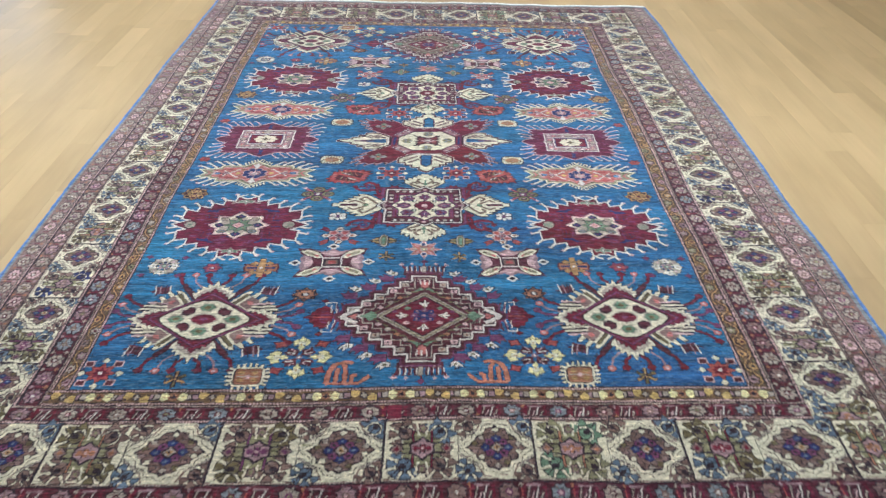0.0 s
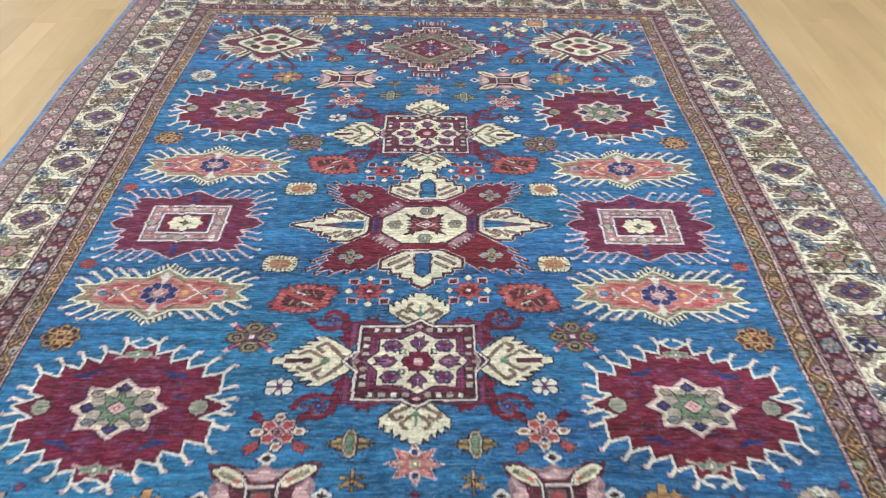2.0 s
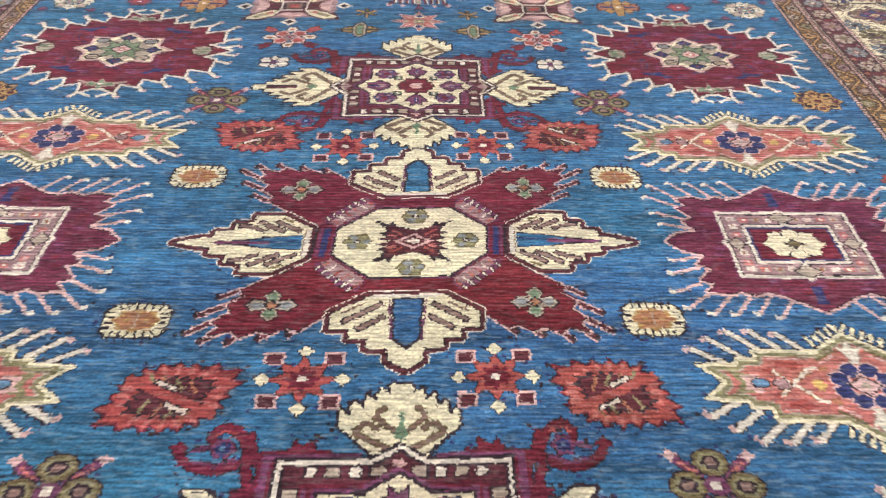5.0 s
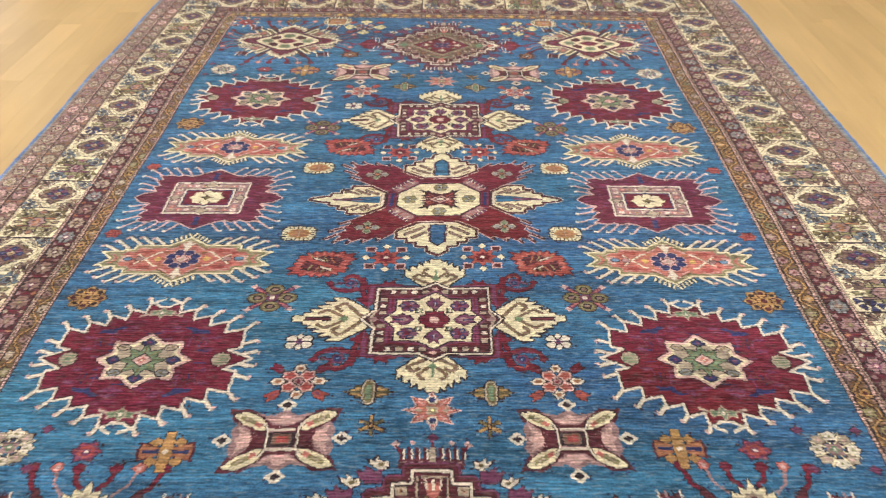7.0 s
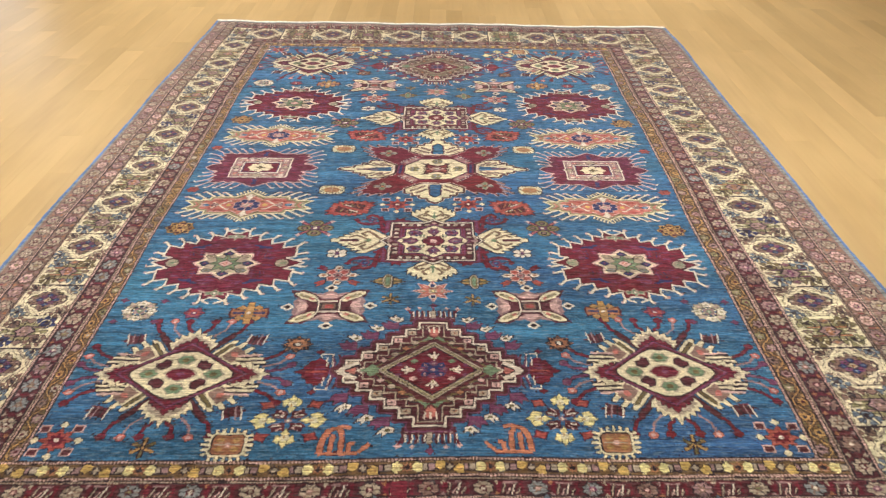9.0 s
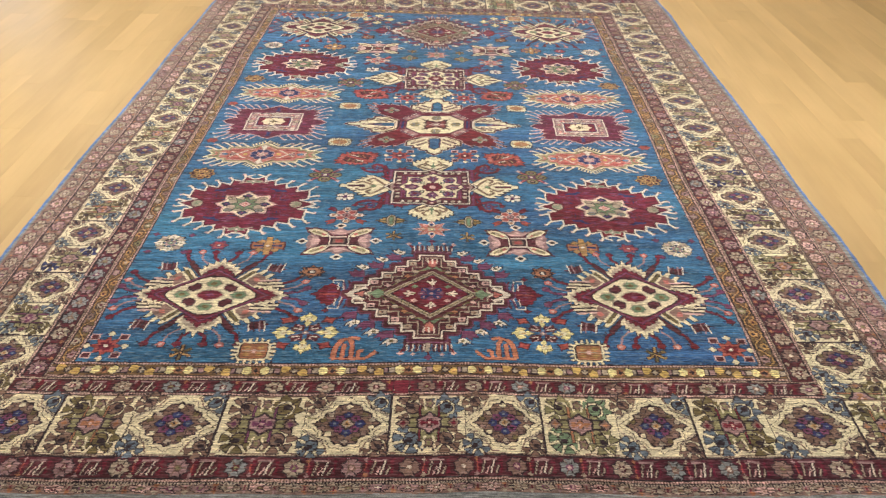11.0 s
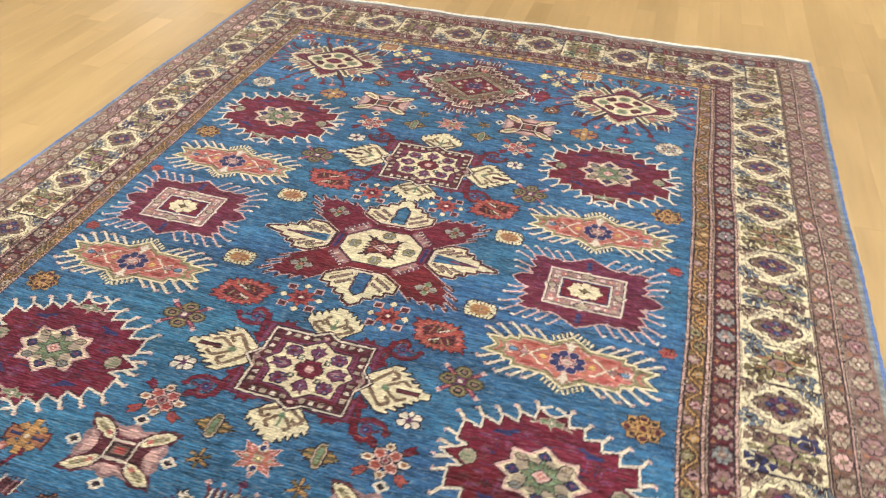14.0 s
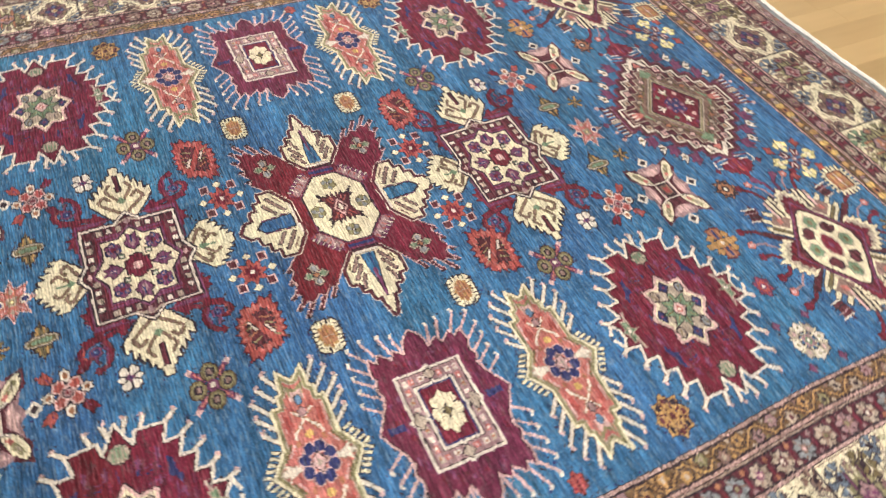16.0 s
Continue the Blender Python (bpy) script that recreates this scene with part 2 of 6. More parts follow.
def flower_panel(hu, hv, petal, petal2, heart):
    """Cream panel with bare bars at both ends, four leafy clusters in the corners and a knot of flowers between them."""
    rect(-hu, -hv, hu, hv, "cream")
    dulling_strokes(hu, hv, 22)
    for a in (1, -1):
        rect(a * hu - 0.003, -hv, a * hu + 0.003, hv, "umber")
        line((-hu, a * (hv - 0.002)), (hu, a * (hv - 0.002)), 0.003, "brown")
    fill(spoke(hu * 0.62, hv * 0.76, 8, 0.82), "moss")
    fill(quad4([(hu * 0.50, hv * 0.30), (hu * 0.30, hv * 0.52)]), "olive")
    r = min(hu, hv) * 0.58
    for a in (1, -1):
        for b in (1, -1):
            lobes(a * hu * 0.44, b * hv * 0.52, a, b, r, petal if a * b > 0 else petal2, "umber")
            stroke((a * hu * 0.26, b * hv * 0.10), (a * hu * 0.26, b * hv * 0.62), 0.0045, heart, "umber", 0.004)
            line((a * hu * 0.10, b * hv * 0.44), (a * hu * 0.16, b * hv * 0.86), 0.0060, "cream")
            line((a * hu * 0.26, b * hv * 0.16), (a * hu * 0.60, b * hv * 0.16), 0.0040, "umber")
    for a in (1, -1):
        for k, c in ((1.0, "umber"), (0.78, "dusk"), (0.42, heart)):
            fill(moved(spoke(hu * 0.20 * k, hv * 0.24 * k, 4, 0.66), a * hu * 0.66, 0), c)
            fill(moved(spoke(hu * 0.16 * k, hv * 0.20 * k, 5, 0.66), 0, a * hv * 0.68), c if c != heart else "olive")
    fill(quad4([(hu * 0.34, 0), (hu * 0.32, hv * 0.20), (hu * 0.16, hv * 0.26), (0, hv * 0.42)]), "umber")
    fill(quad4([(hu * 0.29, 0), (hu * 0.27, hv * 0.15), (hu * 0.12, hv * 0.21), (0, hv * 0.34)]), "mauve")
    for a in (1, -1):
        fill(moved(round_(hu * 0.09, hv * 0.10, 6), a * hu * 0.17, 0), heart)
        line((a * hu * 0.06, -hv * 0.16), (a * hu * 0.06, hv * 0.16), 0.003, "umber")
    fill(quad4([(hu * 0.12, 0), (0, hv * 0.16)]), heart)
    fill(round_(hu * 0.05, hv * 0.05, 6), "pink")


def diamond_panel(hu, hv):
    """Cream panel with a lobed hexagon round a large navy rosette and grey leaves in the corners."""
    rect(-hu, -hv, hu, hv, "cream")
    dulling_strokes(hu, hv, 26)
    r = min(hu, hv) * 0.48
    for a in (1, -1):
        for b in (1, -1):
            lobes(a * hu * 0.74, b * hv * 0.72, a, b, r, "slate" if a * b > 0 else "brown", "umber")
            stroke((a * hu * 0.97, b * hv * 0.24), (a * hu * 0.50, b * hv * 0.62), 0.004, "taupe")
            line((a * hu * 0.50, b * hv * 0.62), (a * hu * 0.36, b * hv * 0.97), 0.004, "brown")
    hexa = quad4([(hu * 0.99, 0.0), (hu * 0.66, hv * 0.26), (hu * 0.62, hv * 0.46), (hu * 0.40, hv * 0.56), (hu * 0.34, hv * 0.76), (hu * 0.12, hv * 0.80), (0.0, hv * 0.92)])
    ringed(hexa, [(0.002, "umber"), (0.0, "cream"), (-0.008, "umber"), (-0.011, "brown")])
    for i in range(14):
        t = 2 * math.pi * (i + 0.5) / 14
        m = 0.60 * (0.84 + 0.16 * abs(math.cos(2 * t)))
        fill(moved(spoke(hu * 0.12, hv * 0.12, 4, 0.7, t), hu * m * math.cos(t), hv * m * math.sin(t)), "umber")
        fill(moved(spoke(hu * 0.09, hv * 0.09, 4, 0.7, t), hu * m * math.cos(t), hv * m * math.sin(t)), ("taupe", "moss", "dusk", "cream", "brown")[i % 5])
    for k, cs in ((1.0, ("umber", "umber")), (0.80, ("navy", "plum")), (0.30, ("slate", "umber"))):
        for i in range(8):
            t = math.pi * i / 4
            r = 0.30 if i % 2 == 0 else 0.26
            fill(moved(spoke(hu * 0.165 * k, hv * 0.165 * k, 5, 0.74, t), hu * r * math.cos(t), hv * r * math.sin(t)), cs[i % 2])
    fill(round_(hu * 0.17, hv * 0.17, 8), "umber")
    fill(spoke(hu * 0.15, hv * 0.15, 4, 0.72), "taupe")
    fill(spoke(hu * 0.09, hv * 0.09, 4, 0.75), "gold")
    fill(round_(hu * 0.035, hv * 0.035, 6), "umber")


rnd = random.Random(7)


def barber(length, v, w, c1, c2, step=0.0072):
    """A narrow two-coloured cord line woven along a stripe."""
    rect(-length, v, length, v + w, c2)
    x = -length
    while x < length:
        fill([(x, v), (x + step * 0.52, v), (x + step * 0.72, v + w), (x + step * 0.2, v + w)], c1)
        x += step


def guard(length, depth, style):
    """A narrow stripe along x from -length to length; the band lies at 0 to depth, outwards up."""
    mid = depth / 2
    rect(-length, 0, length, depth, {"gold": "ochre", "amber": "ochre", "red": "wine", "chain": "wine", "outer": "brown", "end": "wine", "dusty": "dusk", "tan": "ochre"}[style])
    vine = style in ("gold", "amber", "tan")
    n = max(1, round(2 * length / (0.098 if vine else 0.064)))
    step = 2 * length / n
    for k in range(n):
        x = -length + step * (k + 0.5)
        if style in ("gold", "amber"):
            for b in (1, -1):
                drop = [(0.010, -0.004), (0.022, -0.016), (0.034, -0.010), (0.036, 0.008), (0.024, 0.015), (0.012, 0.006)]
                lift_ = 0.0 if k % 2 else b * depth * 0.14
                fill([(x + b * p * 1.08, mid + lift_ + q * 1.15) for p, q in drop], "umber")
                fill([(x + b * p, mid + lift_ + q) for p, q in drop], (("amber", "yellow") if style == "gold" else ("gold", "amber"))[k % 2])
                line((x + b * 0.020, mid + lift_), (x + b * 0.030, mid + lift_), 0.003, "gold")
                rect(x + b * step * 0.44 - 0.010, mid - depth * 0.20, x + b * step * 0.44 + 0.010, mid + depth * 0.20, "umber")
                rect(x + b * step * 0.44 - 0.007, mid - depth * 0.14, x + b * step * 0.44 + 0.007, mid + depth * 0.14, ("mauve", "taupe")[k % 2])
            fill(moved(spoke(0.015, depth * 0.30, 8, 0.55), x, mid), ("umber", "rust")[k % 2])
            fill(moved(spoke(0.009, depth * 0.17, 4, 0.6), x, mid), ("taupe", "umber")[k % 2])
        elif vine:
            # a meandering vine with a bud in every bend
            way = [(x + step * t, mid + depth * 0.24 * w) for t, w in ((-0.5, 0), (-0.34, 1), (-0.16, 1), (0.0, 0), (0.16, -1), (0.34, -1), (0.5, 0))]
            lines(way, 0.0085, "umber")
            lines(way, 0.004, "gold")
            for t, w in ((-0.25, -1), (0.25, 1)):
                c = ("taupe", "dusk", "gold", "mauve", "gold", "olive")[rnd.randrange(6)] if style == "tan" else ("yellow", "gold", "gold", "mauve")[rnd.randrange(4)]
                cx_, cy_ = x + step * t, mid + depth * 0.12 * w
                fill(moved(spoke(0.019, depth * 0.33, 6, 0.66, 0.3), cx_, cy_), "umber")
                fill(moved(spoke(0.016, depth * 0.27, 6, 0.62, 0.3), cx_, cy_), c)
                fill(moved(round_(0.0055, depth * 0.10, 6), cx_, cy_), ("wine", "taupe", "umber")[rnd.randrange(3)])
                for b in (1, -1):
                    fill(moved(spoke(0.007, 0.006, 4, 0.6), cx_ + b * step * 0.21, mid + depth * 0.27 * w), ("taupe", "dusk", "gold", "moss")[rnd.randrange(4)])
        else:
            quiet = style in ("outer", "dusty")
            if k % 2 and style in ("red", "end"):
                for b in (1, -1):
                    fill([(x + b * p, mid + q * depth) for p, q in ((0.030, -0.30), (0.020, -0.24), (0.025, 0.0), (0.021, 0.26), (0.030, 0.22))], "maroon")
                for i, c in enumerate(("taupe", "pink", "ivory", "taupe")):
                    p = x - 0.0165 + 0.011 * i
                    stroke((p - 0.004, mid + depth * 0.26), (p + 0.005, mid - depth * (0.02 if i % 2 else 0.24)), 0.0036, c, "umber", 0.004)
                line((x - 0.020, mid - depth * 0.26), (x + 0.016, mid - depth * 0.26), 0.005, "mauve")
                continue
            c = (("taupe", "pink", "taupe", "mauve", "taupe") if quiet else ("taupe", "dusk", "mauve", "grey", "taupe"))[rnd.randrange(5)]
            dark = "umber"
            ry = depth * (0.36 if style != "dusty" else 0.40)
            fill(moved(spoke(0.028, ry * 1.08, 8, 0.80, 0.39), x, mid), dark)
            fill(moved(spoke(0.025, ry * 0.95, 8, 0.76, 0.39), x, mid), c)
            for i in range(6):
                t = math.pi * i / 3
                line((x, mid), (x + 0.022 * math.cos(t), mid + ry * 0.86 * math.sin(t)), 0.0026, dark if i % 2 else "brown")
            fill(moved(round_(0.0095, ry * 0.38, 8), x, mid), ("wine", "brown", "plum", "brown")[rnd.randrange(4)])
            fill(moved(spoke(0.006, ry * 0.24, 4, 0.7), x, mid), ("ivory", "olive", "pink", "taupe")[rnd.randrange(4)])
            for b in (1, -1):
                fill(moved(spoke(0.007, 0.008, 4, 0.6), x + step / 2, mid + b * depth * 0.27), ("taupe", "mauve", "rust")[rnd.randrange(3)])
            line((x + step / 2, mid - depth * 0.14), (x + step / 2, mid + depth * 0.14), 0.004, "red" if style == "end" else "maroon")
    if vine:
        for v in (0.0, depth - 0.0095):
            rect(-length, v - 0.001, length, v + 0.0105, "umber")
            barber(length, v + 0.002, 0.006, "pink", "brown", 0.0086)
    elif style == "dusty":
        barber(length, 0.0, 0.005, "taupe", "umber")
    else:
        rect(-length, 0.0, length, 0.0085, "umber")
        barber(length, 0.001, 0.004, "taupe", "brown")
        rect(-length, depth - 0.013, length, depth, "umber")
        barber(length, depth - 0.008, 0.006, "pink", "brown")


def side_frame(side):
    """Turns local x along the side and y outwards; returns the half length there."""
    return dict(near=(0, 0, 1, -1, False), far=(0, 0, 1, 1, False), left=(0, 0, -1, 1, True), right=(0, 0, 1, 1, True))[side]


def put_stripe(name, side, k, style, label):
    vertical = side in ("left", "right")
    a, b = (BANDS_U if vertical else BANDS_V)[k:k + 2]
    reach = BANDS_V[k] if vertical else BANDS_U[k + 1]
    if vertical and k >= 3:
        reach = HALF_V - 0.02
    if not vertical and k >= 3:
        reach = BANDS_U[3] - 0.001
    cx, cy, sx, sy, swap = side_frame(side)
    if vertical:
        piece(name, a * sx, 0, sx, 1, label, swap=True)
    else:
        piece(name, 0, a * sy, 1, sy, label)
    guard(reach, b - a, style)


for side in ("near", "far"):
    put_stripe("guard_stripe", side, 0, "gold" if side == "near" else "amber", "golden brown guard stripe with small yellow buds")
    put_stripe("guard_stripe", side, 1, "red", "dark red guard stripe with a chain of rosettes")
    put_stripe("guard_stripe", side, 3, "end", "maroon guard stripe with pale hooked flowers")
    put_stripe("guard_stripe", side, 4, "dusty", "dusty brown outer guard stripe")
for side in ("left", "right"):
    put_stripe("guard_stripe", side, 0, "tan", "tan brown guard stripe with small scrolls")
    put_stripe("guard_stripe", side, 1, "chain", "dark red guard stripe with a chain of rosettes")
    put_stripe("guard_stripe", side, 3, "outer", "dark red guard stripe with a chain of rosettes")
    put_stripe("guard_stripe", side, 4, "dusty", "dusty brown outer guard stripe")
for s in (1, -1):
    piece("edge_stripe", label="faded blue wool edge stripe")
    rect(s * BANDS_U[5], -HALF_V, s * BANDS_U[6] + s * KNOT, HALF_V, "grey")
    piece("edge_stripe", label="blue grey wool end stripe")
    rect(-BANDS_U[5], s * BANDS_V[5], BANDS_U[5], s * HALF_V + s * KNOT, "grey")

PETALS = [("slate", "brown", "dusk"), ("moss", "olive", "rust"), ("slate", "moss", "plum"), ("navy", "brown", "dusk"), ("moss", "slate", "rust")]
END_PETALS = [("slate", "moss", "maroon"), ("brown", "moss", "rust"), ("moss", "brown", "plum"), ("slate", "brown", "maroon"), ("green", "olive", "rust")]
# long sides
pitch = 0.1355
for s in (1, -1):
    for i in range(-11, 12):
        v = pitch * i + 0.008
        u = s * (BANDS_U[2] + BANDS_U[3]) / 2
        hu = (BANDS_U[3] - BANDS_U[2]) / 2
        if i % 2:
            piece("border_panel", u, v, label="cream border panel with four leafy flowers", swap=True)
            flower_panel(pitch / 2, hu, *PETALS[(i // 2 + (0 if s > 0 else 2)) % 5])
        else:
            piece("border_panel", u, v, label="border panel with a navy rosette in a diamond", swap=True)
            diamond_panel(pitch / 2, hu)
# short ends
for s in (1, -1):
    for i in range(-6, 7):
        u0, u1 = 0.2 * i - 0.1, 0.2 * i + 0.1
        if s < 0:
            u0, u1 = (u + float(np.interp(u, (-0.9, -0.7, -0.5, -0.1, 0.1, 0.7, 0.9), (0.010, 0.003, 0.013, 0.014, 0.004, -0.005, -0.014))) for u in (u0, u1))
        u0, u1 = max(u0, -BANDS_U[3]), min(u1, BANDS_U[3])
        v = s * (BANDS_V[2] + BANDS_V[3]) / 2
        hv = (BANDS_V[3] - BANDS_V[2]) / 2
        if i % 2 == 0:
            piece("border_panel", (u0 + u1) / 2, v, label="cream border panel with four leafy flowers")
            flower_panel((u1 - u0) / 2, hv, *END_PETALS[(i // 2 + 3) % 5])
        else:
            piece("border_panel", (u0 + u1) / 2, v, label="border panel with a navy rosette in a diamond")
            diamond_panel((u1 - u0) / 2, hv)


piece("repair", label="plain maroon patch knotted into the guard stripe")
rect(-0.083, -1.479, -0.047, -1.434, "maroon")


# ---- motifs of the field
def central_medallion():
    arm = [(0.060, 0.060), (0.150, 0.040), (0.166, 0.050), (0.210, 0.080), (0.232, 0.094), (0.246, 0.104), (0.238, 0.116), (0.260, 0.134), (0.252, 0.148), (0.272, 0.166), (0.262, 0.176), (0.276, 0.192), (0.244, 0.182), (0.232, 0.194), (0.208, 0.182), (0.190, 0.188), (0.168, 0.176), (0.152, 0.182), (0.130, 0.164), (0.112, 0.150), (0.060, 0.112)]
    hooks = (((0.244, 0.102), (0.278, 0.122)), ((0.258, 0.132), (0.302, 0.158)), ((0.270, 0.164), (0.312, 0.192)), ((0.262, 0.186), (0.286, 0.206)), ((0.232, 0.192), (0.250, 0.208)), ((0.190, 0.186), (0.208, 0.200)), ((0.152, 0.180), (0.168, 0.194)))
    for a in (1, -1):
        for b in (1, -1):
            for p, q in hooks:
                line((a * p[0], b * p[1]), (a * q[0], b * q[1]), 0.0120, "pink")
                line((a * p[0], b * p[1]), (a * q[0], b * q[1]), 0.0070, "wine")
                line((a * q[0], b * q[1]), (a * (q[0] - 0.002), b * (q[1] - 0.012)), 0.0060, "umber")
            ringed([(a * x, b * y) for x, y in arm], [(0.004, "pink"), (0.002, "umber"), (0.0, "maroon")])
    fill(quad4([(0.156, 0.044), (0.066, 0.112)]), "maroon")
    for a in (1, -1):
        for b in (1, -1):
            line((a * 0.205, b * 0.088), (a * 0.262, b * 0.128), 0.003, "wine")
            line((a * 0.130, b * 0.150), (a * 0.190, b * 0.182), 0.003, "wine")
            top = sub("flower", "sage four-petalled flower")
            for k, cs in ((1.0, ("umber", "umber")), (0.84, ("taupe", "taupe")), (0.62, ("grey", "green"))):
                for i in range(4):
                    t = math.pi * i / 2
                    rx, ry = (0.019, 0.014) if i % 2 == 0 else (0.015, 0.017)
                    fill(moved(spoke(rx * k, ry * k, 5, 0.8, t), a * 0.197 + 0.021 * math.cos(t), b * 0.134 + 0.016 * math.sin(t)), cs[i % 2])
            fill(moved(spoke(0.014, 0.012, 4, 0.7), a * 0.197, b * 0.134), "umber")
            fill(moved(spoke(0.009, 0.008, 4, 0.7), a * 0.197, b * 0.134), "rust")
            back(top)
            # flame strips along the slant sides of the octagon
            fill([(a * x, b * y) for x, y in ((0.066, 0.088), (0.124, 0.042), (0.148, 0.046), (0.140, 0.066), (0.104, 0.098), (0.080, 0.108))], "plum")
            fill([(a * x, b * y) for x, y in ((0.068, 0.084), (0.124, 0.038), (0.138, 0.046), (0.128, 0.062), (0.096, 0.088), (0.078, 0.098))], "mauve")
            for i in range(6):
                x, y = 0.072 + 0.0105 * i, 0.090 - 0.0092 * i
                line((a * x, b * y), (a * (x + 0.013), b * (y + 0.012)), 0.0040, ("red", "ivory", "coral")[i % 3])
                line((a * (x + 0.012), b * (y + 0.008)), (a * (x + 0.021), b * (y + 0.018)), 0.0060, "umber")
                line((a * (x + 0.013), b * (y + 0.009)), (a * (x + 0.020), b * (y + 0.017)), 0.0030, "ivory")
    for s in (1, -1):
        line((s * 0.140, -0.034), (s * 0.140, 0.034), 0.010, "navy")
        line((s * 0.148, -0.036), (s * 0.148, 0.036), 0.004, "plum")
    for a in (1, -1):
        top = sub("palmette", "cream stepped palmette with a blue heart")
        leaf = [(0.164, 0.034), (0.212, 0.066), (0.258, 0.067), (0.258, 0.047), (0.287, 0.046), (0.287, 0.028), (0.314, 0.026), (0.314, 0.011), (0.336, 0.010), (0.373, 0.0)]
        leaf = [(a * x, y) for x, y in leaf] + [(a * x, -y) for x, y in reversed(leaf[:-1])]
        ringed(leaf, [(0.010, "ivory"), (0.008, "wine"), (0.002, "umber"), (0.0, "cream")])
        line((a * 0.156, -0.036), (a * 0.156, 0.036), 0.006, "umber")
        line((a * 0.166, -0.032), (a * 0.166, 0.032), 0.009, "ivory")
        line((a * 0.172, -0.030), (a * 0.172, 0.030), 0.003, "brown")
        fill([(a * x, y) for x, y in ((0.174, 0.018), (0.236, 0.013), (0.262, 0.008), (0.318, 0.003), (0.318, -0.003), (0.262, -0.008), (0.236, -0.013), (0.174, -0.018))], "umber")
        fill([(a * x, y) for x, y in ((0.175, 0.016), (0.234, 0.011), (0.256, 0.006), (0.256, -0.006), (0.234, -0.011), (0.175, -0.016))], "blue")
        line((a * 0.226, 0), (a * 0.312, 0), 0.006, "plum")
        line((a * 0.178, 0.004), (a * 0.226, 0.002), 0.003, "navy")
        for b in (1, -1):
            for x, w in ((0.178, 0.0075), (0.204, 0.0075), (0.236, 0.0065)):
                lines([(a * x, b * 0.026), (a * (x + 0.024), b * 0.038), (a * (x + 0.046), b * 0.052 if x < 0.22 else b * 0.042)], w + 0.004, "umber")
                lines([(a * (x + 0.002), b * 0.027), (a * (x + 0.024), b * 0.038), (a * (x + 0.043), b * 0.050 if x < 0.22 else b * 0.041)], w, "dusk")
            line((a * 0.196, b * 0.050), (a * 0.214, b * 0.058), 0.006, "moss")
        back(top)
        top = sub("palmette", "cream stepped palmette with a blue heart")
        leaf = [(0.054, 0.116), (0.109, 0.150), (0.109, 0.179), (0.082, 0.180), (0.082, 0.197), (0.054, 0.199), (0.054, 0.215), (0.026, 0.217), (0.024, 0.236), (0.0, 0.252)]
        leaf = [(x, a * y) for x, y in leaf] + [(-x, a * y) for x, y in reversed(leaf[:-1])]
        ringed(leaf, [(0.010, "ivory"), (0.008, "wine"), (0.002, "umber"), (0.0, "cream")])
        line((-0.052, a * 0.118), (0.052, a * 0.118), 0.006, "ivory")
        fill([(x, a * y) for x, y in ((0.025, 0.122), (0.021, 0.200), (0.0, 0.220), (-0.021, 0.200), (-0.025, 0.122))], "umber")
        fill([(x, a * y) for x, y in ((0.021, 0.124), (0.017, 0.196), (0.0, 0.212), (-0.017, 0.196), (-0.021, 0.124))], "blue")
        for b in (1, -1):
            line((b * 0.028, a * 0.124), (b * 0.022, a * 0.200), 0.003, "plum")
            for p, q in (((0.036, 0.132), (0.094, 0.168)), ((0.032, 0.156), (0.072, 0.182))):
                line((b * p[0], a * p[1]), (b * q[0], a * q[1]), 0.0115, "umber")
                line((b * (p[0] + 0.002), a * (p[1] + 0.001)), (b * (q[0] - 0.003), a * (q[1] - 0.002)), 0.0075, "dusk")
            line((b * 0.062, a * 0.130), (b * 0.094, a * 0.150), 0.004, "brown")
        back(top)
    top = sub("octagon", "cream octagon with a maroon spiked heart")
    ringed(quad4([(0.121, 0.030), (0.060, 0.079)]), [(0.006, "plum"), (0.004, "umber"), (0.0, "cream")])
    fill(quad4([(0.036, 0.0), (0.058, 0.006), (0.044, 0.012), (0.060, 0.020), (0.044, 0.022), (0.050, 0.034), (0.066, 0.048), (0.052, 0.046), (0.042, 0.040), (0.036, 0.048), (0.028, 0.034), (0.014, 0.030), (0.0, 0.026)]), "umber")
    fill(quad4([(0.034, 0.0), (0.050, 0.006), (0.040, 0.012), (0.050, 0.019), (0.040, 0.022), (0.046, 0.034), (0.036, 0.036), (0.026, 0.032), (0.014, 0.028), (0.0, 0.024)]), "wine")
    for a in (1, -1):
        for b in (1, -1):
            line((a * 0.018, b * 0.014), (a * 0.036, b * 0.026), 0.005, "red")
            line((a * 0.026, b * 0.010), (a * 0.040, b * 0.014), 0.004, "coral")
    ringed(quad4([(0.032, 0.0), (0.0, 0.018)]), [(0.0, "pink"), (-0.004, "wine"), (-0.007, "ivory")])
    for p in ((0.088, 0), (-0.088, 0), (0, 0.059), (0, -0.059)):
        for i in range(6):
            t = math.pi * i / 3
            fill(moved(round_(0.0115, 0.0095, 6), p[0] + 0.0130 * math.cos(t), p[1] + 0.0105 * math.sin(t)), "moss")
        for i in range(6):
            t = math.pi * i / 3
            fill(moved(round_(0.0080, 0.0065, 6), p[0] + 0.0130 * math.cos(t), p[1] + 0.0105 * math.sin(t)), "olive" if i % 2 else "grey")
        fill(moved(round_(0.006, 0.005, 6), *p), "umber")
        fill(moved(round_(0.003, 0.003, 6), *p), "ivory")
    back(top)


